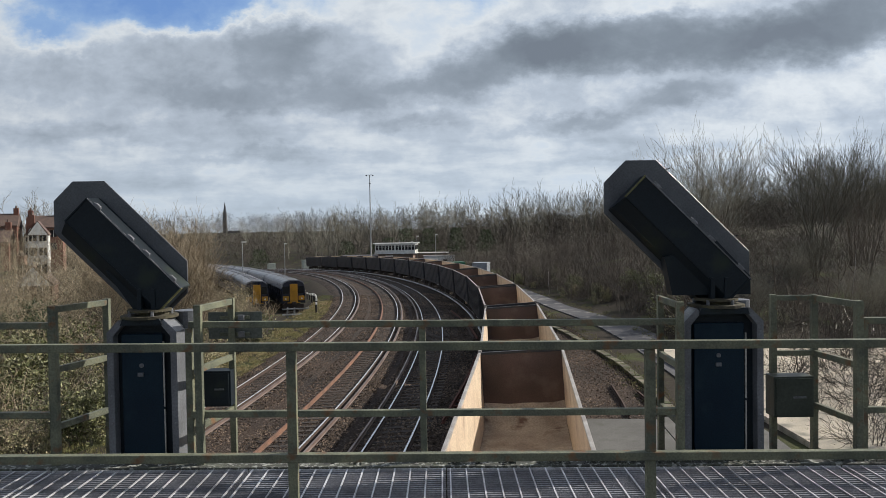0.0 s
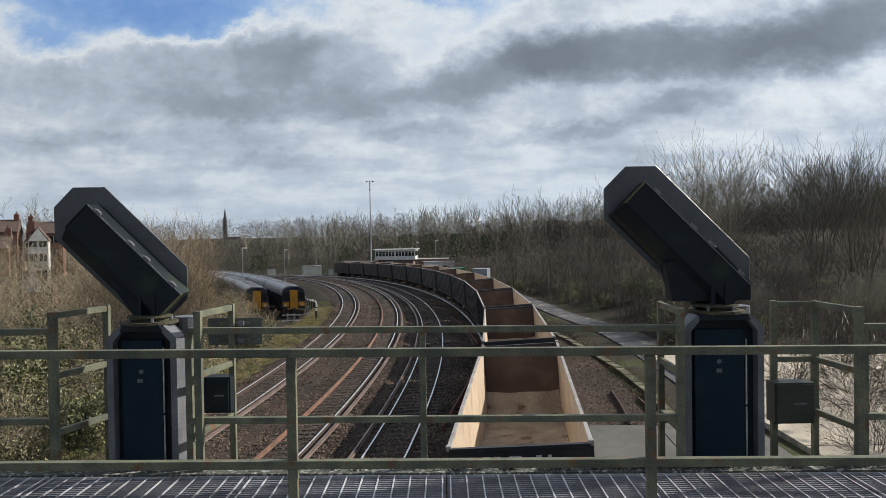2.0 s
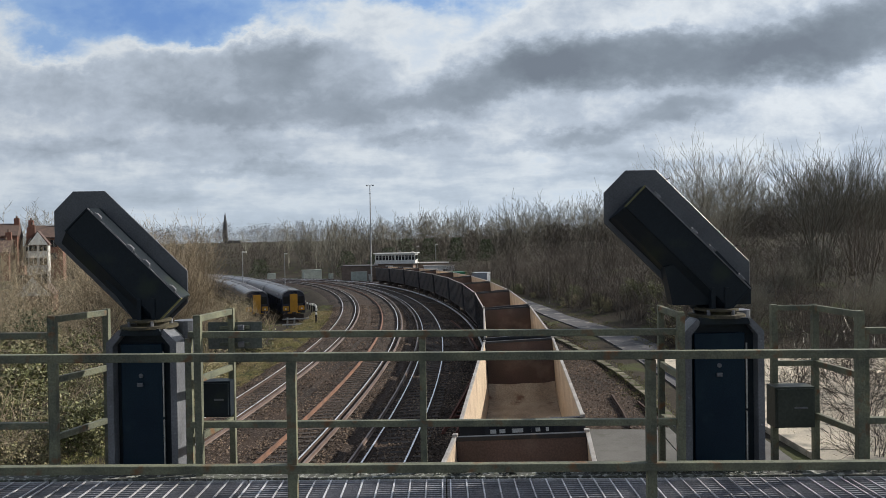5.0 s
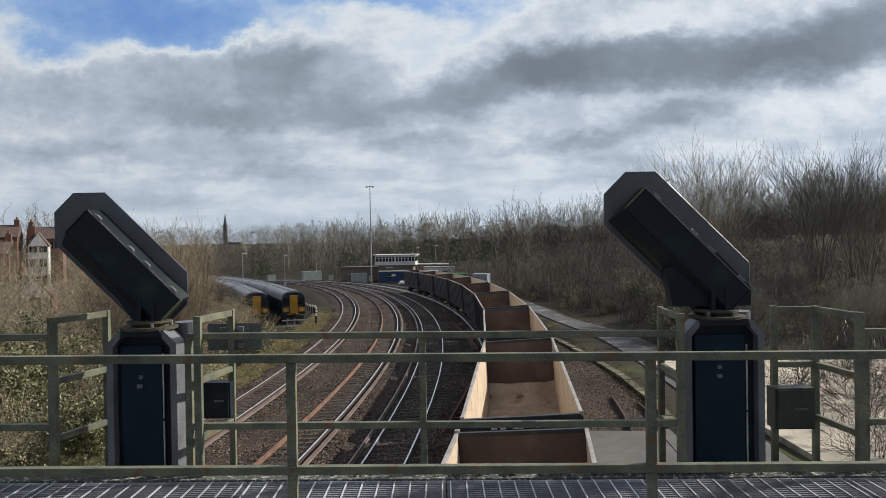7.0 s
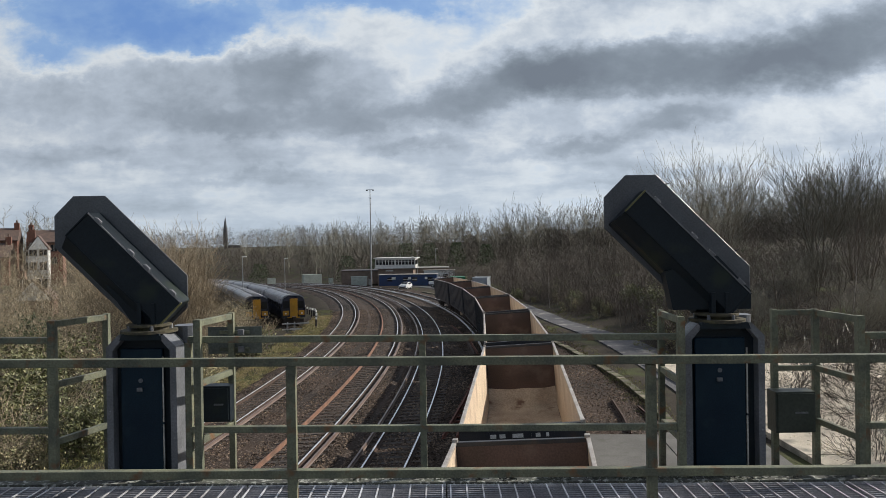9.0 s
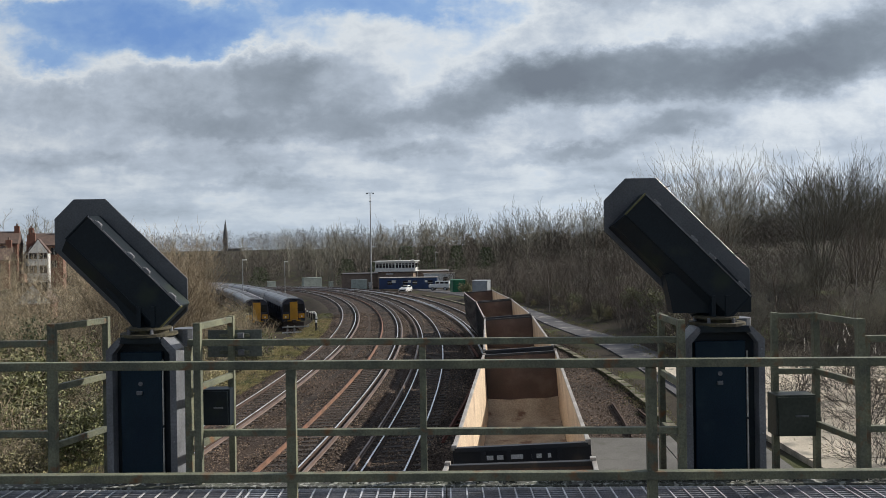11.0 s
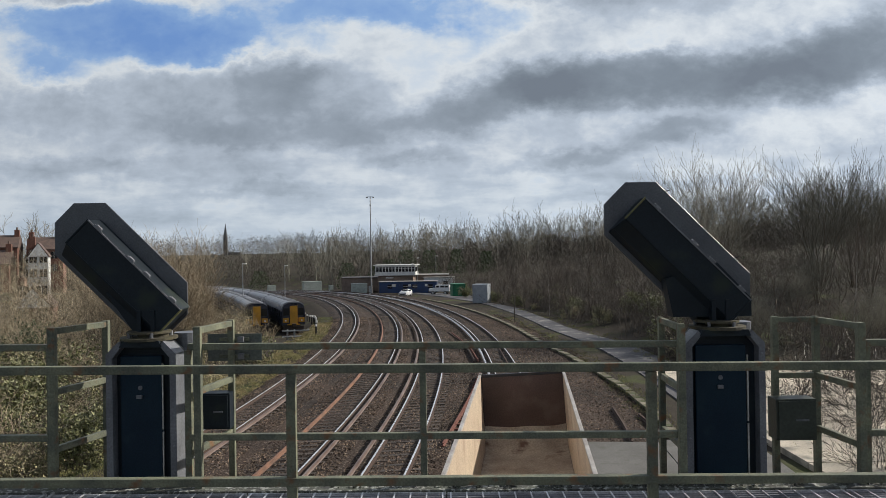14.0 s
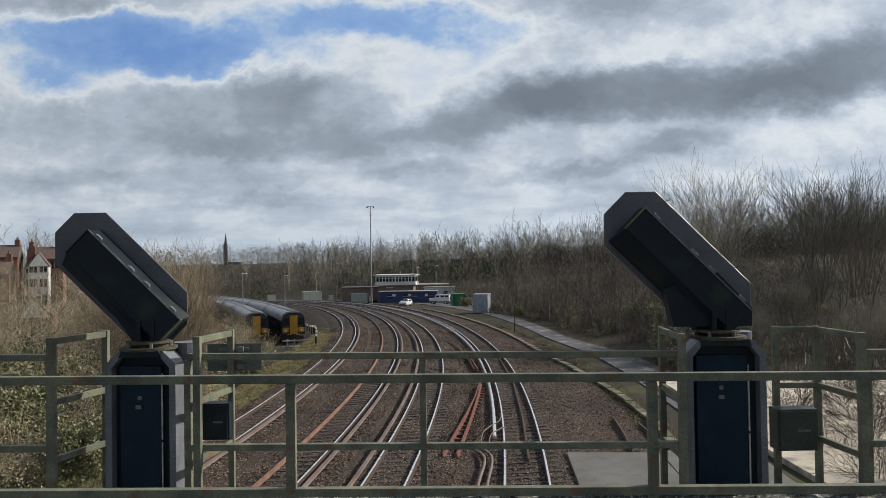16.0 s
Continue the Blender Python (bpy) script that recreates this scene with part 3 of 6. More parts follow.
def build_wagon():
    """An empty bogie box wagon, its length along y, its trailing end at +y, rails at z = 0."""
    w = thing("box_wagon", "empty dark navy bogie box wagon with scoured sandy-brown inside", "goods wagon", group="wagons of the goods train")
    h0, h1, t = 1.18, WH, 0.055
    hw, hl = WID / 2, WLEN / 2
    for sx in (-1, 1):
        bm = box(B(), (sx * (hw - 0.03), 0, (h0 + h1) / 2), (0.03, WLEN - 0.06, h1 - h0 - 0.02))
        part("side", bm, M_WAGON_OUT, w)
        part("side_lining", box(B(), (sx * (hw - 0.055), 0, (h0 + h1) / 2 + 0.02), (0.02, WLEN - 0.2, h1 - h0 - 0.1)), M_WAGON_IN, w, "scoured inner face, paled as if sunlit")
        part("top_capping", box(B(), (sx * (hw - 0.035), 0, h1 - 0.02), (0.085, WLEN, 0.06), bevel=0.014), M_CAP, w, "worn bright steel capping")
        part("sole_bar", box(B(), (sx * (hw - 0.09), 0, h0 - 0.09), (0.11, WLEN - 0.1, 0.2), bevel=0.01), M_WAGON_OUT, w)
        for k in range(11):
            y = -hl + 0.35 + k * (WLEN - 0.7) / 10
            part("rib", box(B(), (sx * (hw - 0.004), y, (h0 + h1) / 2), (0.05, 0.09, h1 - h0 - 0.06), bevel=0.008), M_WAGON_OUT, w)
    for sy in (-1, 1):
        part("end", box(B(), (0, sy * (hl - 0.03), (h0 + h1) / 2), (WID - 0.06, 0.04, h1 - h0 - 0.02)), M_WAGON_OUT, w)
        part("end_lining", box(B(), (0, sy * (hl - 0.065), (h0 + h1) / 2 + 0.02), (WID - 0.15, 0.02, h1 - h0 - 0.1)), M_WAGON_END, w, "rust-brown inner end, darkened as if unlit")
        part("end_capping", box(B(), (0, sy * (hl - 0.035), h1 - 0.04), (WID - 0.1, 0.11, 0.09), bevel=0.012), M_WAGON_OUT, w)
        for sx in (-1, 1):
            part("corner_block", box(B(), (sx * (hw - 0.05), sy * (hl - 0.03), h1 + 0.03), (0.11, 0.12, 0.07), bevel=0.02), M_CAP, w, "bare steel lifting corner")
            bm = rod(B(), (sx * 0.87, sy * hl, 1.03), (sx * 0.87, sy * (hl + 0.42), 1.03), 0.09, 10)
            rod(bm, (sx * 0.87, sy * (hl + 0.42), 1.03), (sx * 0.87, sy * (hl + 0.47), 1.03), 0.22, 14)
            part("buffer", bm, M_BOGIE, w)
        part("headstock", box(B(), (0, sy * (hl + 0.0), 1.02), (WID - 0.2, 0.12, 0.34), bevel=0.01), M_BOGIE, w)
        for k in (-0.75, -0.25, 0.25, 0.75):
            part("end_rib", box(B(), (k, sy * (hl + 0.005), (h0 + h1) / 2), (0.09, 0.04, h1 - h0 - 0.1)), M_WAGON_OUT, w)
    # the wagon's number is shown as plain pale bars on the end that faces the following wagon's front
    for k, n_ in enumerate((2, 2, 4, 3, 1)):
        x = (-0.62, -0.42, -0.1, 0.3, 0.55)[k]
        part("number_bar", box(B(), (x, -hl - 0.005, h1 - 0.22), (0.065 * n_, 0.01, 0.085)), M_WHITE, w)
    # floor: hopper-like slopes at the ends and a thin layer of sand
    nx_, ny_ = 10, 40
    vs, fs = [], []
    for j in range(ny_ + 1):
        for i in range(nx_ + 1):
            x = -hw + 0.075 + (WID - 0.15) * i / nx_
            y = -hl + 0.08 + (WLEN - 0.16) * j / ny_
            e = max(0.0, 1 - (hl - abs(y)) / 0.9)
            z = h0 + 0.05 + 0.75 * e * e + 0.06 * noise.noise((x * 1.3, y * 0.9, 3)) + 0.22 * max(0.0, abs(x) / hw - 0.78)
            vs.append((x, y, z))
    m = nx_ + 1
    fs = [(j * m + i, j * m + i + 1, (j + 1) * m + i + 1, (j + 1) * m + i) for j in range(ny_) for i in range(nx_)]
    tagged(raw("floor", vs, fs, M_SAND, w, True), "wagon floor covered with a thin sandy residue")
    part("underframe", box(B(), (0, 0, 1.08), (0.5, WLEN - 0.3, 0.2)), M_BOGIE, w)
    for sy in (-1, 1):
        yb = sy * (hl - 2.1)
        bm = B()
        for sx in (-1, 1):
            box(bm, (sx * 0.98, yb, 0.62), (0.14, 2.5, 0.24), bevel=0.03)
            box(bm, (sx * 0.98, yb, 0.5), (0.2, 0.7, 0.4), bevel=0.03)
            for a in (-0.9, 0.9):
                box(bm, (sx * 1.0, yb + a, 0.48), (0.2, 0.3, 0.3), bevel=0.03)
        box(bm, (0, yb, 0.72), (2.0, 0.4, 0.25))
        bg = part("bogie", bm, M_BOGIE, w)
        for a in (-0.9, 0.9):
            bm = rod(B(), (-0.85, yb + a, 0.46), (0.85, yb + a, 0.46), 0.08, 8)
            for sx in (-1, 1):
                rod(bm, (sx * 0.69, yb + a, 0.46), (sx * 0.83, yb + a, 0.46), 0.46, 20)
            part("wheelset", bm, M_BOGIE, bg)
    return w


def tail_at(t):
    return 200.69 - 12.227 * t - 0.1086 * t * t


def wagon_pose(n, t):
    """Pose of wagon n (counted from the tail) at t seconds."""
    s1 = tail_at(t) - n * PITCH
    a, b = on_track(s1 - WLEN + 2.1, SIDE), on_track(s1 - 2.1, SIDE)
    d = (b - a).normalized()
    lean = float(np.interp(s1 - WLEN / 2, _s, _c)) / 1.505
    m = Matrix((d.cross(Vector((0, 0, 1))).normalized(), d, d.cross(Vector((0, 0, 1))).normalized().cross(d))).transposed().to_4x4()
    return Matrix.Translation((a + b) / 2) @ m @ pose(0, 0, 0, 0, -math.degrees(lean), 0)


wagons = [build_wagon()]
for k in range(15):
    wagons.append(copy_thing(wagons[0], wagon_pose(k + 1, 0)))
# ---- lineside: slabs, trough, scrap rails, pipes ----
bm = B()
apron = thing("concrete_apron", "pale worn concrete apron beside the track", "concrete apron", kind="structure")
for i in range(2):
    for j in range(2):
        x0 = 5.0 + i * 3.6 + (0.0 if j else -0.45)
        part("slab", box(B(), (x0 + 1.78, 25.9 - j * 4.6 + (i % 2) * 0.02, -0.20 + 0.01 * (i % 2)), (3.56, 4.55, 0.3), pose(0, 0, 0, 0, 0, -4), 0.02), M_CONCRETE, apron)
yard = thing("yard", "sunlit pale concrete yard behind the trees", "yard", kind="structure")
for i in range(5):
    for j in range(-3, 4):
        part("slab", box(B(), (15.6 + i * 6.05, 31.2 + j * 4.05, -0.2 + 0.006 * ((i + j) % 3)), (6.0, 4.0, 0.25), None, 0.015), M_YARD, yard)

trough = thing("cable_trough", "pale concrete cable trough with mossy lids", "cable trough")
bm = box(B(), (0, 0, -0.06), (0.42, 0.97, 0.14), bevel=0.012)
_t = part("lid", bm, M_LID, trough)
_tm = _t.data
bpy.data.objects.remove(_t)
for k in range(110):
    s = 12 + k * 1.0
    th = heading(s)
    x, y = float(np.interp(s, _s, _x)), float(np.interp(s, _s, _y))
    bend = math.atan(1.9 * float(smooth01(20, 52, s - 0.5) - smooth01(20, 52, s + 0.5)))
    o = 6.35 - 1.9 * float(smooth01(20, 52, s)) + 0.03 * math.sin(k * 7.3)
    shared("lid", _tm, trough, pose(x + math.cos(th) * o, y - math.sin(th) * o, float(np.interp(s, _s, _z)) - 0.17 + 0.02 * math.sin(k * 3.1), 0, 0, -math.degrees(th + bend) + 1.5 * math.sin(k * 2.2)))


def loose_rail(rows, label, m_=M_REDRAIL, parent=None, z=-0.05):
    """A rail laid through rows of (s, off)."""
    ob = None
    vs, fs, n_ = [], [], len(RAIL)
    for s, o in rows:
        c = on_track(s, 0)
        th = heading(s)
        base = Vector((c.x + math.cos(th) * o, c.y - math.sin(th) * o, float(np.interp(s, _s, _z)) + z))
        vs += [base + Vector((a * math.cos(th), -a * math.sin(th), b)) for a, b in RAIL]
    for i in range(len(rows) - 1):
        for j in range(n_):
            k = (j + 1) % n_
            fs.append((i * n_ + j, i * n_ + k, (i + 1) * n_ + k, (i + 1) * n_ + j))
    fs += [tuple(range(n_))[::-1], tuple((len(rows) - 1) * n_ + j for j in range(n_))]
    ob = raw("rail", vs, fs, m_, parent)
    if not parent:
        ob.name = "loose_rail"
        tagged(ob, label, "rail", group="loose rails")
    return ob


scrap = thing("scrap_crossing", "red-rusted remains of a crossing with short timbers", "scrap rails")
loose_rail([(13.0, -3.15), (19, -2.65), (25, -2.1), (30, -1.72)], "", M_REDRAIL, scrap, 0.02)
loose_rail([(13.0, -2.6), (19, -2.3), (25, -1.95), (30, -1.66)], "", M_REDRAIL, scrap, 0.02)
for k in range(18):
    s = 14.2 + k * 0.82
    o0 = -3.02 + (s - 14.2) * 0.082
    p, th = on_track(s, 0), heading(s)
    o = o0 + 0.12
    part("timber", box(B(), (p.x + math.cos(th) * o, p.y - math.sin(th) * o, float(np.interp(s, _s, _z)) - 0.14), (0.6, 0.13, 0.09), pose(0, 0, 0, 0, 0, -math.degrees(th) + 14), 0.01), M_REDRAIL, scrap)
loose_rail([(36, -1.85), (42, -2.0), (48, -2.3), (56, -2.95)], "loose rusty rail lying between two tracks", M_RAILSIDE)
loose_rail([(36, -1.6), (43, -1.8), (50, -2.3), (55, -2.6)], "loose rusty rail lying between two tracks", M_REDRAIL)
loose_rail([(12.5, 0.16), (20, 0.22), (30, 0.36), (42, 0.42)], "dull spare rail lying between the running rails", M_RAILSIDE, None, -0.02)
loose_rail([(14.5, 4.35), (17, 4.5), (20.5, 4.62)], "loose rusty rail lying on the ballast", M_RAILSIDE, None, -0.13)
loose_rail([(14.0, 5.6), (16, 5.75), (19, 5.55)], "short loose rail beside the cable trough", M_RAILSIDE, None, -0.13)


def pipe(pts, r, mat_, label, category="cable"):
    cu = bpy.data.curves.new("cable", "CURVE")
    cu.dimensions, cu.bevel_depth, cu.bevel_resolution, cu.resolution_u = "3D", r, 2, 8
    sp = cu.splines.new("NURBS")
    sp.points.add(len(pts) - 1)
    for q, p in zip(sp.points, pts):
        q.co = (*p, 1)
    sp.use_endpoint_u, sp.order_u = True, 3
    cu.materials.append(mat_)
    return tagged(new("cable", cu), label, category, group="lineside cables")


M_PIPE = mat("brown_conduit", (0.2, 0.15, 0.125), 0.7, 0, (0.14, 0.1, 0.085), 3, 0.1, 40)
M_DARKCABLE = mat("black_cable", (0.02, 0.02, 0.02), 0.6, 0, (0.03, 0.03, 0.03), 3, 0.1, 40)
pipe([(0.85, 22.6, -0.12), (1.05, 24.6, -0.1), (1.5, 27.3, -0.08), (1.42, 28.6, -0.12), (1.2, 29.3, -0.2)], 0.055, M_PIPE, "brown-grey conduit bent across the ballast")
pipe([(1.15, 22.6, -0.12), (1.4, 24.8, -0.1), (1.78, 27.4, -0.08), (1.7, 28.8, -0.12), (1.4, 29.6, -0.2)], 0.055, M_PIPE, "brown-grey conduit bent across the ballast")
pipe([(1.45, 29.5, -0.1), (1.5, 31.2, -0.02), (1.9, 32.6, -0.02), (2.7, 34.2, -0.05), (2.75, 36, -0.1)], 0.025, M_PIPE, "thin grey cable looped to the third rail")
pipe([(1.75, 29.6, -0.1), (1.85, 31.0, -0.02), (2.2, 31.9, -0.02), (2.7, 32.8, -0.05)], 0.025, M_PIPE, "thin grey cable looped to the third rail")
for k, (x0, x1) in enumerate(((-2.9, -0.4), (-0.6, 2.0), (-2.2, 1.6), (-5.5, -2.9))):
    pts = [(x0 + (x1 - x0) * i / 7, FAR_Y + 0.06 + 0.02 * math.sin(i * 2.1 + k), DECK + 0.025 + 0.018 * math.sin(i * 1.7 + 2 * k)) for i in range(8)]
    pipe(pts, 0.011, M_DARKCABLE, "black cable along the gantry's edge")

# boxes and plates fixed on the far railing
M_DKGREEN = mat("dark_green_box", (0.03, 0.04, 0.032), 0.5, 0, (0.045, 0.055, 0.045), 4, 0.1, 40)
M_SIGNGREY = mat("grey_sign_back", (0.10, 0.115, 0.105), 0.5, 0.2, (0.14, 0.155, 0.14), 5, 0.1, 50)


def sign(x, y, z, w, h, label):
    t = thing("sign_plate", label, "sign", pose(x, y, z))
    part("plate", box(B(), (0, 0, 0), (w, 0.006, h), None, 0.002), M_SIGNGREY, t)
    for a in (-0.32, 0.3):
        part("channel", box(B(), (0, -0.014, a * h), (w * 0.55, 0.018, 0.028), None, 0.003), M_RAILING, t)
        part("clamp", box(B(), (0.06, -0.03, a * h), (0.05, 0.03, 0.045), None, 0.004), M_POSTEDGE, t)
    return t


sign(-1.79, FAR_Y + 0.56, 6.68, 0.46, 0.23, "back of a grey metal sign clamped on the guard cage")


def lineside_box(x, y, z, w, h, d, mat_, label):
    t = thing("junction_box", label, "junction box", pose(x, y, z))
    part("case", box(B(), (0, 0, 0), (w, d, h), None, 0.008), mat_, t)
    part("door", box(B(), (0, -d / 2 - 0.006, 0), (w - 0.03, 0.012, h - 0.03), None, 0.004), mat_, t)
    part("latch", box(B(), (w * 0.12, -d / 2 - 0.02, 0.0), (w * 0.32, 0.012, 0.014), None, 0.002), M_POSTEDGE, t, "grey latch bar")
    for a in (-1, 1):
        part("bracket", box(B(), (a * w * 0.3, d / 2 + 0.015, h * 0.3), (0.03, 0.03, 0.05)), M_RAILING, t)
    return t


lineside_box(-1.91, FAR_Y + 0.46, 6.17, 0.24, 0.30, 0.14, M_BLACK, "black steel junction box on the guard cage")
lineside_box(2.89, FAR_Y + 0.42, 6.04, 0.33, 0.34, 0.16, M_DKGREEN, "dark green steel junction box on the guard cage")
# ---- trees and bushes ----
M_BARK = mat("grey_brown_bark", (0.15, 0.115, 0.085), 0.95, 0, (0.09, 0.07, 0.05), 3, 0.4, 30, (0.10, 0.12, 0.05), 4, (0.6, 0.75))
M_TWIG = mat("brown_bare_twigs", (0.145, 0.118, 0.096), 0.9, 0, (0.10, 0.084, 0.07), 0.8, 0.0, 20, per="object", vary=0.3)
M_TWIG_PALE = mat("tan_bare_twigs", (0.34, 0.275, 0.19), 0.9, 0, (0.22, 0.18, 0.125), 0.8, 0.0, 20, per="object", vary=0.25)
M_BRUSH = mat("brown_brushwood_twigs", (0.165, 0.142, 0.115), 0.9, 0, (0.11, 0.096, 0.08), 0.25, 0.0, 20, per="island", vary=0.28)
# these two twig colours are greyed and lightened to carry veiling glare
M_SCRUB = mat("glare_greyed_scrub_twigs", (0.30, 0.285, 0.215), 0.8, 0, (0.19, 0.18, 0.14), 0.3, 0.0, 20, per="island", vary=0.35)
M_TWIG_GLARE = mat("glare_greyed_twigs", (0.24, 0.225, 0.18), 0.8, 0, (0.15, 0.14, 0.112), 0.8, 0.0, 20, per="object", vary=0.2)
M_TWIGDARK = mat("dark_bare_twigs", (0.05, 0.042, 0.034), 0.5, 0, (0.08, 0.066, 0.05), 1.2, 0.0, 20)
M_BANKTWIG = mat("olive_tan_bank_twigs", (0.46, 0.38, 0.26), 0.9, 0, (0.25, 0.21, 0.145), 0.35, 0.0, 20, per="island", vary=0.5)
M_BIRCH = mat("white_birch_bark", (0.55, 0.52, 0.48), 0.8, 0, (0.25, 0.22, 0.2), 2.5, 0.2, 20)
M_IVY = mat("dark_ivy_leaves", (0.035, 0.06, 0.02), 0.5, 0, (0.06, 0.085, 0.03), 1.2, 0.0, 20, per="island", vary=0.5)
M_HEDGE = mat("mid_green_hedge_leaves", (0.12, 0.135, 0.055), 0.5, 0, (0.21, 0.205, 0.10), 0.9, 0.0, 20, per="island", vary=0.6)
M_LEAF = mat("olive_bramble_leaves", (0.31, 0.30, 0.145), 0.55, 0, (0.45, 0.39, 0.24), 0.9, 0.0, 20, per="island", vary=0.55)
M_DRYGRASS = mat("dry_tan_grass", (0.42, 0.34, 0.19), 0.9, 0, (0.28, 0.26, 0.12), 0.4, 0.0, 20, per="island", vary=0.4)
M_GRASS = mat("pale_winter_grass", (0.27, 0.25, 0.10), 0.9, 0, (0.17, 0.18, 0.07), 0.5, 0.0, 20, per="island", vary=0.35)


def tubes(segs, sides=3):
    """Tapered tubes without caps from rows of start, end, radius, radius."""
    a = np.array([s[0] for s in segs], float)
    b = np.array([s[1] for s in segs], float)
    r0 = np.array([s[2] for s in segs])[:, None]
    r1 = np.array([s[3] for s in segs])[:, None]
    d = b - a
    d /= np.linalg.norm(d, axis=1, keepdims=True) + 1e-9
    ref = np.where(np.abs(d[:, 2:3]) > 0.9, np.array([[1.0, 0, 0]]), np.array([[0, 0, 1.0]]))
    u = np.cross(d, ref)
    u /= np.linalg.norm(u, axis=1, keepdims=True) + 1e-9
    v = np.cross(d, u)
    rings = []
    for p, r in ((a, r0), (b, r1)):
        for i in range(sides):
            t = 2 * math.pi * i / sides
            rings.append(p + r * (math.cos(t) * u + math.sin(t) * v))
    vs = np.stack(rings, 1).reshape(-1, 3)
    k = np.arange(len(segs)) * 2 * sides
    fs = []
    for i in range(sides):
        j = (i + 1) % sides
        fs.append(np.stack([k + i, k + j, k + sides + j, k + sides + i], 1))
    return vs, np.concatenate(fs)


def mesh_of(name, vs, fs, mat_, parent=None):
    me = bpy.data.meshes.new(name)
    me.from_pydata(vs.tolist(), [], fs.tolist())
    me.materials.append(mat_)
    ob = new(name, me)
    if parent:
        ob.parent = parent
    return ob


def grow(rng, height, levels, spread, kids, trunk_r, upward=0.35, first=0.25, min_r=0.006):
    """Branches of a bare tree: rows of start, end, radii, level."""
    out = []

    def branch(p, d, length, r, lev):
        steps = 5 if lev == 0 else (4 if lev == 1 else 3)
        q, dirn = p, d
        pts = [(p, d, r)]
        for i in range(steps):
            wob = Vector((rng.gauss(0, 1), rng.gauss(0, 1), rng.gauss(0, 0.6))) * (0.07 if lev == 0 else 0.16)
            dirn = (dirn + wob + Vector((0, 0, upward * 0.22 * (lev > 0)))).normalized()
            nq = q + dirn * (length / steps)
            ra = max(r * (1 - 0.8 * i / steps), min_r)
            rb = max(r * (1 - 0.8 * (i + 1) / steps), min_r)
            out.append((tuple(q), tuple(nq), ra, rb, lev))
            q = nq
            pts.append((q, dirn, rb))
        if lev >= levels:
            return
        n = kids[lev]
        for i in range(n):
            f = first + (1 - first) * (i + rng.random()) / n if lev == 0 else 0.2 + 0.8 * (i + rng.random()) / n
            k = min(int(f * steps), steps - 1)
            p0, d0, r0 = pts[k]
            p1, _, _ = pts[k + 1]
            base = Vector(p0).lerp(Vector(p1), f * steps - k)
            ang = rng.random() * 2 * math.pi
            side = d0.orthogonal().normalized()
            side = (Matrix.Rotation(ang, 3, d0) @ side).normalized()
            sp = spread * (0.75 + 0.5 * rng.random())
            nd = (d0 * math.cos(sp) + side * math.sin(sp) + Vector((0, 0, upward * 0.5))).normalized()
            branch(base, nd, length * (0.42 + 0.28 * rng.random()) * (1.15 - 0.45 * f if lev == 0 else 1), max(r0 * 0.5, min_r), lev + 1)

    branch(Vector((0, 0, -0.3)), Vector((rng.gauss(0, 0.04), rng.gauss(0, 0.04), 1)).normalized(), height * 0.86, trunk_r, 0)
    return out


def build_tree(seed, height, label, kids=(13, 8, 6), spread=0.72, bark=M_BARK, twig=M_TWIG, trunk_r=0.17, upward=0.35, ivy=0, first=0.25, min_r=0.009):
    rng = random.Random(seed)
    rows = grow(rng, height, 3, spread, kids, trunk_r, upward, first, min_r)
    t = thing("bare_tree", label, "tree", group="leafless trees")
    vs, fs = tubes([r for r in rows if r[4] <= 0], 7)
    mesh_of("trunk", vs, fs, bark, t)
    vs, fs = tubes([r for r in rows if r[4] >= 1], 3)
    mesh_of("crown", vs, fs, twig, t)
    if ivy:
        leaves("ivy", rng, [(Vector(r[0]), 0.38) for r in rows if r[4] <= 1 and r[0][2] < height * 0.6], ivy, 0.10, M_IVY, t)
    return t


def leaves(name, rng, spots, n, size, mat_, parent=None):
    """Many small folded leaves strewn about the spots."""
    vs, fs = [], []
    for _ in range(n):
        c, r = spots[rng.randrange(len(spots))]
        d = Vector((rng.gauss(0, 1), rng.gauss(0, 1), rng.gauss(0, 1))).normalized()
        p = c + d * r * (0.55 + 0.5 * rng.random())
        a = (d + 0.8 * Vector((rng.gauss(0, 1), rng.gauss(0, 1), rng.gauss(0, 1)))).normalized()
        u = a.orthogonal().normalized()
        u = Matrix.Rotation(rng.random() * 6.28, 3, a) @ u
        w = a.cross(u)
        s = size * (0.6 + 0.8 * rng.random())
        k = len(vs)
        vs += [p - u * s, p + w * s * 0.5 + a * s * 0.15, p + u * s, p - w * s * 0.5 + a * s * 0.15]
        fs += [(k, k + 1, k + 2), (k, k + 2, k + 3)]
    return raw(name, vs, fs, mat_, parent)


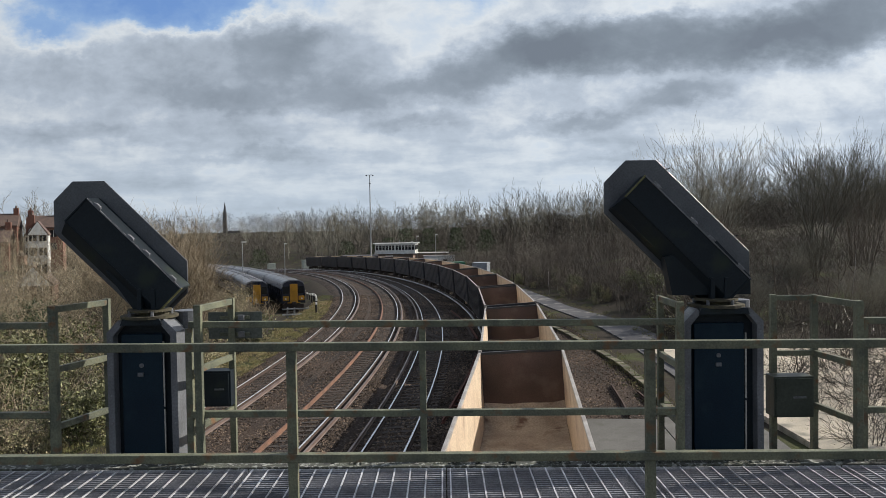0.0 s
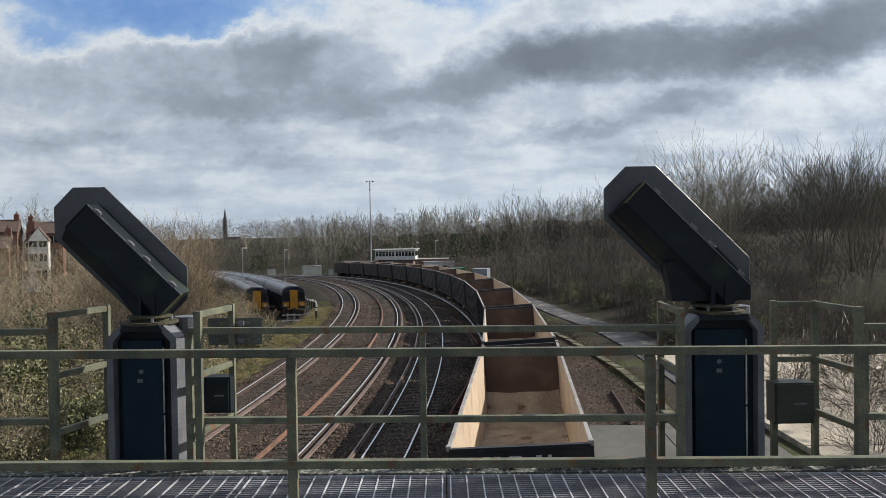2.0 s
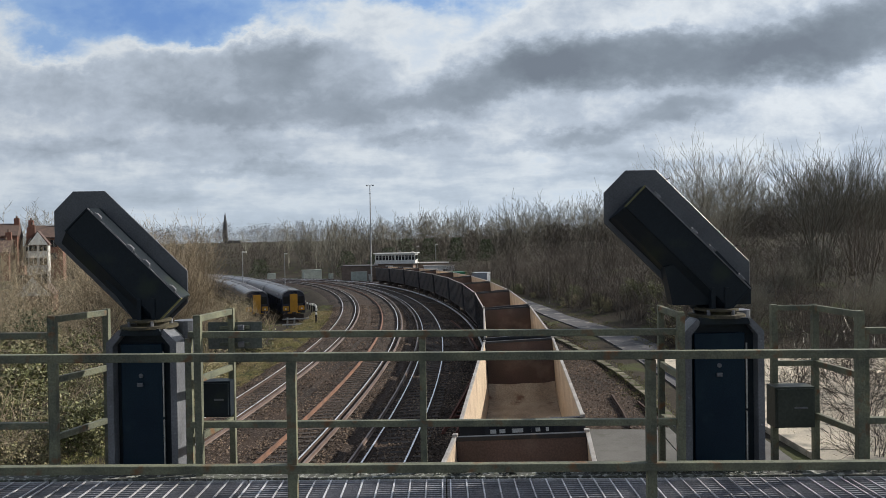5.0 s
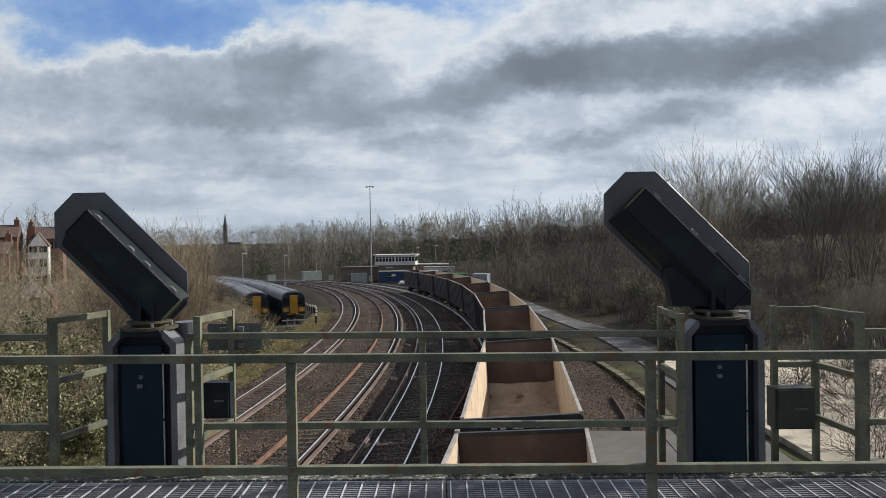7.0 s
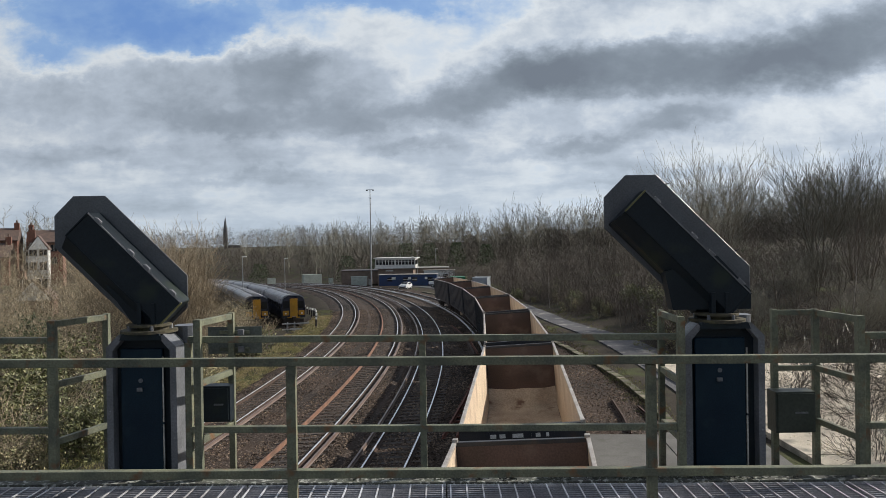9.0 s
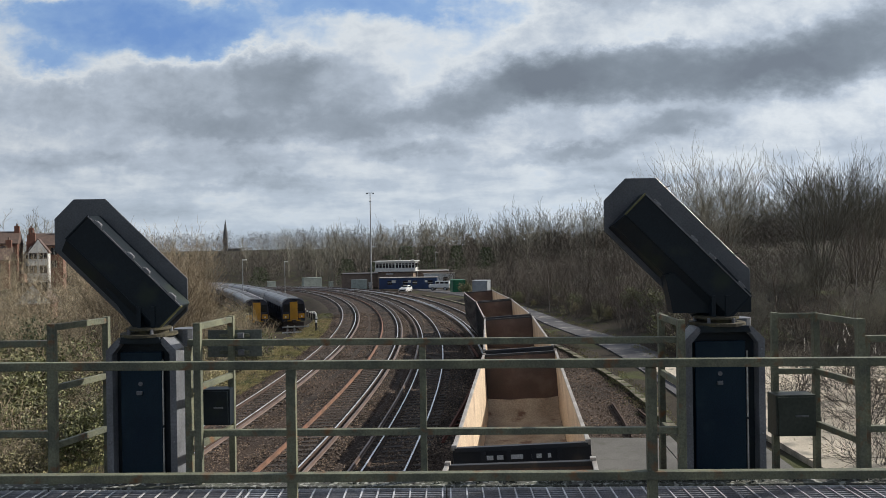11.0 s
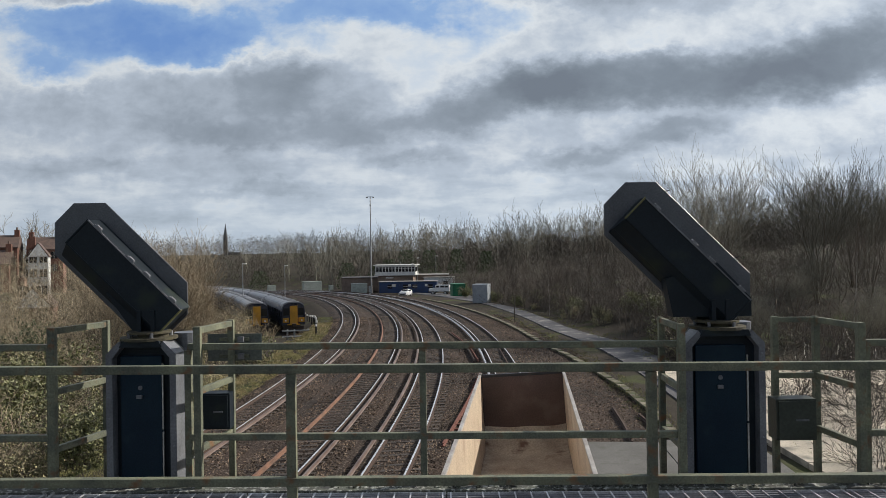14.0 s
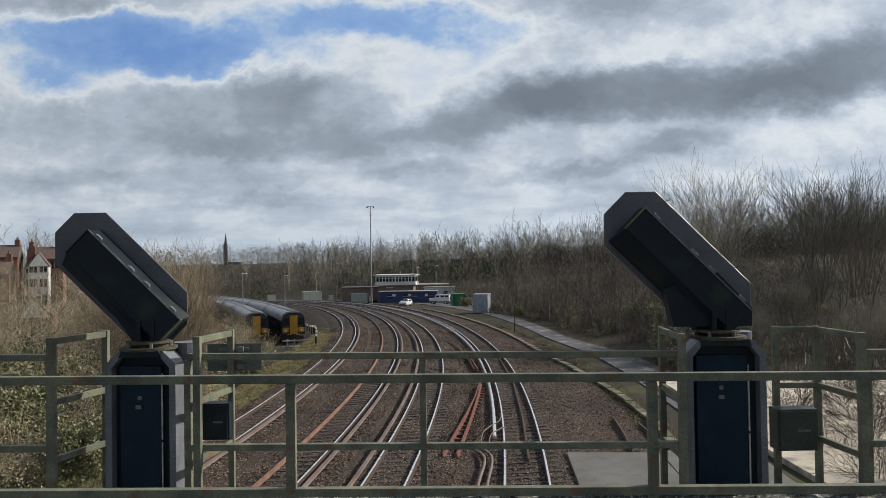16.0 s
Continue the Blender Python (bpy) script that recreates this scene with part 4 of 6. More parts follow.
def build_bush(seed, height, label, twig=M_TWIG, stems=9, leaf=0, leaf_mat=M_LEAF, spread=0.5, kids=(7, 4), min_r=0.006):
    rng = random.Random(seed)
    rows = []
    for k in range(stems):
        a, lean = rng.random() * 6.28, abs(rng.gauss(0, spread))
        base = Vector((math.cos(a) * rng.random() * 0.9, math.sin(a) * rng.random() * 0.9, 0))
        one = grow(rng, height * (0.6 + 0.5 * rng.random()), 2, 0.75, kids, 0.03, 0.15, 0.15, min_r)
        rot = Matrix.Rotation(lean, 3, Vector((-math.sin(a), math.cos(a), 0)))
        rows += [(tuple(base + rot @ Vector(r[0])), tuple(base + rot @ Vector(r[1])), r[2], r[3], r[4]) for r in one]
    t = thing("bush", label, "bush", group="lineside bushes")
    vs, fs = tubes(rows, 3)
    mesh_of("brush", vs, fs, twig, t)
    if leaf:
        leaves("foliage", rng, [(Vector(r[1]), 0.25) for r in rows if r[4] > 0], leaf, 0.085, leaf_mat, t)
    return t


def build_fan(seed, height, label, stems=9, lean=0.34, kids=(9, 6, 3), twig=M_TWIG_GLARE, bark=M_BARK, min_r=0.011, leaf=0, leaf_mat=M_IVY):
    """A broad tree of several stems from one stool, fanning out into a dome of fine twigs."""
    rng = random.Random(seed)
    rows = []
    for k in range(stems):
        a, tip = 6.283 * (k + rng.random() * 0.7) / stems, lean * (0.25 + 0.9 * rng.random())
        base = Vector((math.cos(a) * 0.35, math.sin(a) * 0.35, 0))
        one = grow(rng, height * (0.98 - 0.30 * tip / lean * rng.random()), 3, 0.5, kids, 0.085, 0.42, 0.28, min_r)
        rot = Matrix.Rotation(tip, 3, Vector((-math.sin(a), math.cos(a), 0)))
        rows += [(tuple(base + rot @ Vector(r[0])), tuple(base + rot @ Vector(r[1])), r[2], r[3], r[4]) for r in one]
    t = thing("bare_tree", label, "tree", group="leafless trees")
    for k, seg in (("trunk", [r for r in rows if r[4] <= 0]), ("crown", [r for r in rows if r[4] >= 1])):
        vs, fs = tubes(seg, 6 if k == "trunk" else 3)
        mesh_of(k, vs, fs, bark if k == "trunk" else twig, t)
    if leaf:
        leaves("foliage", rng, [(Vector(r[1]), 0.35) for r in rows if r[4] > 0], leaf, 0.16, leaf_mat, t)
    return t


def in_siding_sightline(x, y):
    """The wedge between the camera and the sidings, kept free of plants so the trains show."""
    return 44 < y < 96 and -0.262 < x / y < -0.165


def plant(src, x, y, rot, sc, dz=0.0, first=[]):
    # plants in the camera's view of the sidings are moved aside
    if in_siding_sightline(x, y):
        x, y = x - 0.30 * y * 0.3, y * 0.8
    m = Matrix.Translation((x, y, land(x, y) - 0.1 + dz)) @ pose(0, 0, 0, 0, 0, rot) @ Matrix.Diagonal((sc, sc, sc, 1))
    if src.name not in first:
        first.append(src.name)
        src.matrix_basis = m
        return src
    return copy_thing(src, m)


fan_a = build_fan(31, 14.5, "tall bare tree with a broad dome of fine upright twigs", 11, 0.36, (9, 6, 3))
fan_b = build_fan(32, 13.5, "bare many-stemmed tree with a dense crown of glare-greyed twigs", 10, 0.42, (10, 6, 3))
fan_pale = build_fan(33, 9.5, "bare tan many-stemmed tree on the bank", 8, 0.36, (8, 5, 3), M_TWIG_PALE, M_BARK, 0.009)
evergreen = build_fan(34, 10, "evergreen tree with a dense dark crown", 5, 0.25, (9, 5, 2), M_TWIG, M_BARK, 0.012, 5200, M_IVY)
mid_a = build_tree(3, 12, "slender bare woodland tree with brown twigs", (11, 6, 5), 0.7, trunk_r=0.13, first=0.12)
mid_b = build_tree(4, 11, "bare woodland tree with tangled brown twigs", (11, 6, 5), 0.8, trunk_r=0.12, first=0.08)
ivy_a = build_tree(5, 10, "bare tree with its trunk wrapped in dark ivy", (10, 6, 5), 0.75, trunk_r=0.15, ivy=2600)
birch = build_tree(6, 12, "slender birch with a white trunk and thin twigs", (13, 7, 5), 0.5, M_BIRCH, M_TWIG, 0.1, 0.5, first=0.4)
pale_a = build_tree(7, 9, "bare tan-twigged tree on the bank", (12, 7, 5), 0.75, M_BARK, M_TWIG_PALE, 0.11, 0.4, first=0.1)
bush_a = build_bush(11, 3.2, "tangle of brown bare stems and brambles", M_TWIG)
bush_b = build_bush(12, 2.6, "bramble thicket with olive leaves", M_TWIG_PALE, 8, 1900)
bush_c = build_bush(13, 3.6, "tan leafless thicket of thin upright stems", M_TWIG_PALE, 10)
bush_e = build_bush(15, 3.3, "tangle of dark thin bare branches", M_TWIGDARK, 10, spread=0.7, kids=(8, 5), min_r=0.007)
bush_d = build_bush(14, 3.0, "evergreen bush with dense dark leaves", M_TWIG, 6, 3600, M_HEDGE)

rng = random.Random(77)
# the two tall trees by the yard, and others beside them
for src, x, y, sc in ((fan_a, 24.3, 66, 0.80), (fan_b, 33.4, 64, 0.74), (fan_a, 37.6, 66, 0.82), (fan_b, 42.5, 72, 0.90), (fan_b, 27.8, 57, 0.34),
                      (fan_b, 31.5, 50, 0.40), (fan_a, 28.2, 48, 0.34), (fan_b, 35.5, 52, 0.46), (mid_b, 26, 56, 0.5), (fan_a, 22.4, 52, 0.28), (mid_a, 33, 56, 0.55), (fan_b, 39, 56, 0.5), (mid_b, 20.5, 60, 0.45), (fan_b, 30.5, 59, 0.36), (fan_a, 33.5, 45, 0.36)):
    plant(src, x, y, rng.random() * 360, sc)


def at_track(s, off):
    th = heading(s)
    return float(np.interp(s, _s, _x)) + math.cos(th) * off, float(np.interp(s, _s, _y)) - math.sin(th) * off


# the wood on the bank along the lane
for k in range(105):
    s = 38 + 122 * (k + rng.random()) / 105
    off = 13.5 + rng.random() ** 1.2 * 30
    x, y = at_track(s, off)
    if s > 104 and off < 20:
        continue
    src = rng.choice((mid_a, mid_b, mid_a, mid_b, mid_b, ivy_a, birch))
    plant(src, x, y, rng.random() * 360, (0.42 + 0.2 * rng.random()) * (0.8 if s > 80 else 1))
for k in range(48):
    s = 24 + 105 * (k + rng.random()) / 48
    off = 12.4 + rng.random() * 5
    x, y = at_track(s, off)
    if y < 46 and off < 24:
        continue
    plant(rng.choice((bush_a, bush_a, bush_b, bush_d)), x, y, rng.random() * 360, 0.6 + 0.5 * rng.random())
# thin branches that hang before the yard
for x, y, sc in ((17.5, 29.5, 0.9), (20.5, 28, 1.1), (23.5, 30, 1.2), (15.0, 28.6, 0.6), (19, 33, 1.0), (16.4, 26.0, 0.9), (18.2, 25.2, 1.15), (14.6, 24.6, 0.8), (21.5, 33.5, 1.25), (24.5, 36, 1.4), (17.2, 36, 1.1), (26.5, 33, 1.5), (20.6, 38, 1.3)):
    plant(bush_e, x, y, rng.random() * 360, sc)
# pale birches by the lane
for x, y, sc in ((13.2, 90, 0.85), (14.5, 92, 0.7), (10.8, 112, 0.7), (11.8, 109, 0.75), (12.6, 104, 0.65), (9.8, 118, 0.7), (11.6, 122, 0.8)):
    plant(birch, x, y, rng.random() * 360, sc)

# the overgrown bank on the other side
for k in range(40):
    s = 6 + 66 * (k + rng.random()) / 40
    f = rng.random()
    off = -19.5 - f * 18
    if s > 48:
        off -= 4.5
    x, y = at_track(s, off)
    plant(rng.choice((pale_a, pale_a, pale_a, ivy_a)), x, y, rng.random() * 360, 0.42 + 0.22 * f + 0.22 * rng.random())
for x, y, sc in ((-25.0, 60, 0.98), (-24.2, 64, 1.0), (-22.6, 61, 0.92), (-27.5, 66, 1.02), (-22.6, 65, 0.86), (-21.2, 61, 0.66), (-25.2, 70, 1.06), (-22.8, 56, 0.7), (-27.4, 58, 0.8), (-29.5, 62, 0.9)):
    plant(fan_pale, x, y, rng.random() * 360, sc)
for x, y, sc in ((-62, 112, 0.35), (-66, 116, 0.36), (-69.5, 118, 0.38), (-58, 110, 0.35), (-74, 120, 0.42), (-64, 108, 0.32)):
    plant(fan_pale, x, y, rng.random() * 360, sc)
plant(evergreen, -26.5, 46, 10, 0.44)
plant(evergreen, -30.2, 76, 20, 0.86)
plant(evergreen, -46.0, 100, 70, 1.14)
for k in range(64):
    s = -2 + 76 * (k + rng.random()) / 64
    off = -16.6 - rng.random() ** 1.5 * 14
    if s > 30:
        off -= 1.5
    if s > 50:
        off = min(off, -20.6)
    x, y = at_track(s, off)
    plant(rng.choice((bush_c, bush_c, bush_b, bush_b, bush_d, bush_a) if s < 45 else (bush_c, bush_a)), x, y, rng.random() * 360, 0.6 + 0.5 * rng.random())
plant(ivy_a, -17.5, 55, 40, 0.70)
plant(ivy_a, -17.9, 56, 130, 0.6)
for x, y, sc in ((-36, 60, 0.85), (-41, 70, 0.95), (-30, 50, 0.8), (-45, 76, 0.95), (-33, 66, 0.8), (-38, 54, 0.85), (-26, 44, 0.7), (-47, 84, 0.9), (-30, 58, 0.7)):
    plant(pale_a, x, y, rng.random() * 360, sc)
for x, y, sc in ((-62, 112, 1.1), (-50, 118, 1.0), (-56, 104, 0.9), (-44, 108, 0.9), (-70, 120, 0.9), (-64, 100, 0.8), (-46, 92, 0.9), (-38, 96, 0.9), (-36, 118, 1.0), (-42, 132, 1.0), (-58, 130, 0.9)):
    plant(rng.choice((pale_a, mid_b, mid_a)), x, y, rng.random() * 360, sc * 0.75)

# undergrowth in the woods, past counting
rngu = random.Random(9)
kinds = []
for k in range(5):
    rows = []
    for q in range(9):
        a_ = rngu.random() * 6.28
        rot = Matrix.Rotation(abs(rngu.gauss(0, 0.5)), 3, Vector((-math.sin(a_), math.cos(a_), 0)))
        off_ = Vector((rngu.gauss(0, 0.8), rngu.gauss(0, 0.8), 0))
        rows += [(tuple(off_ + rot @ Vector(r[0])), tuple(off_ + rot @ Vector(r[1])), r[2], r[3], 0) for r in grow(rngu, 3.2, 1, 0.7, (6,), 0.035, 0.2, 0.1, 0.014)]
    kinds.append(tubes(rows, 3))


def scatter(name, spots, label, mat_):
    vs_all, fs_all, base = [], [], 0
    for k, (x, y, sc) in enumerate(spots):
        v, f = kinds[k % len(kinds)]
        r = rngu.random() * 6.28
        m = np.array([[math.cos(r), -math.sin(r), 0], [math.sin(r), math.cos(r), 0], [0, 0, 1]]) * sc
        vs_all.append(v @ m.T + np.array([x, y, land(x, y) - 0.1]))
        fs_all.append(f + base)
        base += len(v)
    return tagged(mesh_of(name, np.concatenate(vs_all), np.concatenate(fs_all), mat_), label, name, kind="stuff")


spots = []
for k in range(190):
    s, off = 30 + 125 * rngu.random(), 13 + 32 * rngu.random() ** 1.4
    x, y = at_track(s, off)
    if y > 45 and not (s > 100 and off < 17):
        spots.append((x, y, 0.7 + 0.8 * rngu.random()))
scatter("undergrowth", spots, "tangled brown undergrowth in the bare wood", M_TWIG)
spots = []
for k in range(110):
    s, off = -2 + 76 * rngu.random(), -17.5 - 30 * rngu.random()
    if s > 48:
        off = min(off, -21.5)
    x, y = at_track(s, off)
    spots.append((x, y, 0.5 + 0.6 * rngu.random()))
scatter("thicket", spots, "tan tangle of leafless stems on the bank", M_TWIG_PALE)



def sprays(name, spots, mat_, label, length, width, rngs, up=0.8):
    """Thin twigs strewn through rows of centre, radius, height and count."""
    cs, n_ = [], 0
    for x, y, z, r, h, cnt in spots:
        a, q = rngs.uniform(0, 2 * math.pi, cnt), np.sqrt(rngs.uniform(0, 1, cnt)) * r
        f = rngs.uniform(0, 1, cnt)
        q *= np.clip(1.25 - f * 0.8, 0, 1)
        cs.append(np.stack([x + np.cos(a) * q, y + np.sin(a) * q, z + f * h], 1))
    c = np.concatenate(cs)
    n_ = len(c)
    d = rngs.normal(0, 1, (n_, 3))
    d[:, 2] = np.abs(d[:, 2]) + up
    d /= np.linalg.norm(d, axis=1, keepdims=True)
    u = np.cross(d, rngs.normal(0, 1, (n_, 3)))
    u /= np.linalg.norm(u, axis=1, keepdims=True) + 1e-9
    w = np.cross(d, u)
    ln = length * rngs.uniform(0.5, 1.3, (n_, 1))
    vs = np.stack([c - d * ln / 2, c + u * width, c - u * width * 0.6 + w * width, c + d * ln / 2], 1).reshape(-1, 3)
    k = np.arange(n_) * 4
    fs = np.concatenate([np.stack([k, k + 1, k + 3], 1), np.stack([k, k + 3, k + 2], 1)])
    return tagged(mesh_of(name, vs, fs, mat_), label, name, kind="stuff")


rs = np.random.RandomState(21)
# fine twigs of the lineside wood, and of the tan bank
spots = []
for k in range(420):
    s, off = 34 + 122 * rngu.random(), 12.5 + 34 * rngu.random() ** 1.3
    x, y = at_track(s, off)
    if y > 46 and not (s > 100 and off < 17):
        spots.append((x, y, land(x, y), 1.9, 2.2 + 2.8 * rngu.random(), 240))
for k in range(170):
    x, y = 21 + 27 * rngu.random(), 47 + 30 * rngu.random()
    spots.append((x, y, land(x, y), 2.0, 1.5 + 0.06 * (y - 40) + 1.6 * rngu.random(), 0))
scrub = [(x, y, z, r, h, 130) for x, y, z, r, h, c in spots if c == 0]
spots = [q for q in spots if q[5]]
sprays("scrub", scrub, M_SCRUB, "grey-brown scrub below the tall trees, paled as if by glare", 0.6, 0.010, rs, 0.3)
sprays("brushwood", spots, M_BRUSH, "dense fine brown twigs of the bare wood", 0.62, 0.011, rs, 0.35)
spots = []
for k in range(300):
    s, off = -4 + 80 * rngu.random(), -17.2 - 26 * rngu.random() ** 1.3
    if s > 40:
        off -= 3.0
    if s > 50:
        off = min(off, -24.5)
    x, y = at_track(s, off)
    # no twigs in the camera's line of sight to the parked trains
    if in_siding_sightline(x, y):
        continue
    spots.append((x, y, land(x, y), 1.5, 1.3 + 2.2 * rngu.random() + 2.6 * min(1, max(0, -off - 19) / 9), 170))
sprays("bank_brushwood", spots[::2], M_BANKTWIG, "dense fine tan twigs on the overgrown bank", 0.6, 0.006, rs, 0.1)
sprays("bank_brambles", spots[1::2], M_BRUSH, "dense fine brown twigs on the overgrown bank", 0.6, 0.007, rs, 0.0)
sprays("bramble_leaves", [(x, y, z, r, h * 0.75, 170) for x, y, z, r, h, c in spots], M_LEAF, "olive bramble leaves on the overgrown bank", 0.10, 0.034, rs, 0.0)
spots = []
for k in range(80):
    a_, d_ = radians(-33.5 + 8 * rngu.random()), 46 + 42 * rngu.random()
    x, y = math.sin(a_) * d_, math.cos(a_) * d_
    spots.append((x, y, land(x, y), 2.0, 5.2 + d_ * 0.035 + 1.6 * rngu.random(), 260))
for k in range(30):
    x, y = -20.0 - 8 * rngu.random(), 58 + 12 * rngu.random()
    spots.append((x, y, land(x, y), 1.4, 4.6 + 0.6 * (-x - 20.5) + 2 * rngu.random(), 420))
sprays("tall_brushwood", spots, M_BANKTWIG, "tall tan brushwood below the houses", 0.7, 0.009, rs, 0.4)
spots = []
for x, y, h, r in ((-16, 214, 8, 4), (-11, 216, 9, 4), (-20, 212, 7, 3), (-4, 213, 8, 3.5), (-30, 226, 8, 4), (4, 210, 7, 3), (12, 200, 6, 3), (-60, 236, 7, 4)):
    spots.append((x, y, land(x, y), r, h, 900))
sprays("far_ivy", spots, M_IVY, "dark ivy-clad trees behind the signal box", 0.5, 0.14, rs, 0.2)
plant(ivy_a, -36.5, 80, 200, 1.35)
for x, y, sc in ((-20.5, 33, 1.3), (-19.2, 30, 0.9), (-23.5, 41, 1.35), (-25.5, 44, 1.3), (-17.4, 27, 0.8), (-28.5, 52, 1.2)):
    plant(bush_d, x, y, rngu.random() * 360, sc)
# leaf debris and lichen flakes caught along the gantry's edge
dx = rs.uniform(-4, 4, 90)
sprays("edge_debris", [(float(a), FAR_Y - 0.05, DECK + 0.012, 0.09, 0.02, 26) for a in dx], M_MOSS, "dark debris and pale lichen along the gantry's edge", 0.05, 0.009, rs, -0.6)
# dry pale grass on the verge along the outer track
spots = []
for k in range(800):
    s = 14 + 60 * rngu.random()
    x, y = at_track(s, -14.8 - 4.2 * rngu.random())
    spots.append((x, y, land(x, y) + 0.08, 0.45, 0.1, 46))
sprays("verge_grass", spots, M_DRYGRASS, "dry pale grass and leaf litter on the verge", 0.2, 0.014, rs, 0.3)
# tufts of winter grass on both verges
spots = []
for k in range(900):
    left = rngu.random() < 0.45
    s = 8 + 75 * rngu.random() ** 1.3
    x, y = at_track(s, -14.9 - 2.4 * rngu.random() if left else 5.3 + 1.5 * rngu.random() + (0 if rngu.random() < 0.6 else 4.6))
    spots.append((x, y, land(x, y) + (0.12 if not left else 0.1), 0.3, 0.14, 26))
sprays("grass_tufts", spots, M_GRASS, "tufts of pale winter grass on the verges", 0.2, 0.006, rs, 1.6)
for k in range(26):
    s = 2 + 34 * rngu.random()
    x, y = at_track(s, -16.4 - 3.5 * rngu.random())
    plant(bush_b, x, y, rngu.random() * 360, 0.55 + 0.4 * rngu.random())

# far woods: thousands of bare trees that nobody could count
rngf = random.Random(5)
vs_all, fs_all, base = [], [], 0
kinds = []
for k in range(6):
    rows = grow(rngf, 14 + 3 * rngf.random(), 3, 0.62, (9, 4, 2), 0.22, 0.4, 0.22, 0.035)
    kinds.append(tubes(rows, 3))
for k in range(400):
    a = radians(-34 + 70 * rngf.random())
    d = 205 + 190 * rngf.random() ** 1.4
    x, y = math.sin(a) * d, math.cos(a) * d
    s, off = beside(x, y)
    if -34 < off < 14 or (abs(a) < radians(6.5) and d < 235 and off < 45):
        continue
    v, f = kinds[k % 6]
    r, sc = rngf.random() * 6.28, 0.6 + 0.34 * rngf.random()
    m = np.array([[math.cos(r), -math.sin(r), 0], [math.sin(r), math.cos(r), 0], [0, 0, 1]]) * sc
    vs_all.append(v @ m.T + np.array([x, y, land(x, y) - 0.2]))
    fs_all.append(f + base)
    base += len(v)
spots = []
for k in range(900):
    a = radians(-34 + 70 * rngf.random())
    d = 200 + 190 * rngf.random() ** 1.4
    x, y = math.sin(a) * d, math.cos(a) * d
    s, off = beside(x, y)
    if -34 < off < 14 or (abs(a) < radians(6.5) and d < 235 and off < 45):
        continue
    spots.append((x, y, land(x, y), 3.5, 6 + 3.5 * rngf.random(), 170))
for k in range(800):
    a = radians(-34 + 70 * rngf.random())
    d = 380 + 240 * rngf.random()
    x, y = math.sin(a) * d, math.cos(a) * d
    spots.append((x, y, land(x, y), 6.0, 9 + 7 * rngf.random(), 130))
sprays("far_brushwood", spots, M_BRUSH, "dense brown twigs of the distant wood", 1.6, 0.075, rs, 0.5)
far = mesh_of("woodland", np.concatenate(vs_all), np.concatenate(fs_all), M_TWIG_GLARE)
tagged(far, "distant belt of brown leafless woodland", "woodland", kind="stuff")
# ---- the yard in the distance: signal box, huts, vehicles ----
M_BRICK = mat("brown_brick", (0.24, 0.185, 0.15), 0.9, 0, (0.18, 0.14, 0.115), 1.2, 0.2, 8)
M_SLATE = mat("dark_roof_slate", (0.085, 0.08, 0.085), 0.7, 0, (0.06, 0.055, 0.06), 1.5, 0.2, 12)
M_BLUE = mat("blue_painted_cabin", (0.014, 0.045, 0.14), 0.5, 0, (0.015, 0.035, 0.10), 0.8, 0.05, 20)
M_GREEN = mat("green_painted_steel", (0.01, 0.16, 0.07), 0.5, 0, (0.012, 0.12, 0.06), 1.2, 0.05, 20)
M_GREYSTEEL = mat("pale_grey_container_paint", (0.34, 0.37, 0.41), 0.5, 0.1, (0.27, 0.30, 0.33), 1.2, 0.1, 30)
M_CABINET = mat("pale_green_cabinet_paint", (0.42, 0.47, 0.43), 0.6, 0, (0.33, 0.37, 0.33), 1.5, 0.05, 20)
M_GLASSDARK = mat("dark_window_glass", (0.018, 0.02, 0.024), 0.08, 0, (0.025, 0.027, 0.03), 1.0, 0.0, 10)
M_CARPAINT = mat("white_car_paint", (0.75, 0.76, 0.77), 0.25, 0, (0.68, 0.69, 0.70), 2, 0.0, 20)
M_TYRE = mat("tyre_rubber", (0.02, 0.02, 0.02), 0.85, 0, (0.03, 0.03, 0.03), 5, 0.1, 40)
M_GALV = mat("galvanised_steel", (0.42, 0.43, 0.44), 0.5, 0.5, (0.32, 0.33, 0.34), 3, 0.05, 40)
M_PALEROOF = mat("pale_flat_roof_felt", (0.36, 0.35, 0.33), 0.9, 0, (0.26, 0.25, 0.24), 0.8, 0.1, 10)

YZ = -1.95

box_tower = thing("signal_box", "white-clad signal box with a band of windows on a brick base", "signal box", pose(-11.8, 184, 0, 0, 0, -3))
part("brick_base", box(B(), (0, 0, -0.4), (8.8, 7, 4.4), None, 0.02), M_BRICK, box_tower)
part("upper_wall", box(B(), (0, 0, 2.25), (10.1, 8, 0.75), None, 0.02), M_WHITE, box_tower)
part("fascia", box(B(), (0, 0, 4.0), (10.1, 8, 0.42), None, 0.02), M_WHITE, box_tower)
part("floor_slab", box(B(), (0, 0, 1.78), (10.5, 8.4, 0.16), None, 0.02), M_WHITE, box_tower)
part("roof", box(B(), (0, 0, 4.28), (11.0, 8.8, 0.16), None, 0.02), M_WHITE, box_tower)
part("interior", box(B(), (0, 0.3, 3.2), (9.4, 7.0, 1.1)), M_GLASSDARK, box_tower)
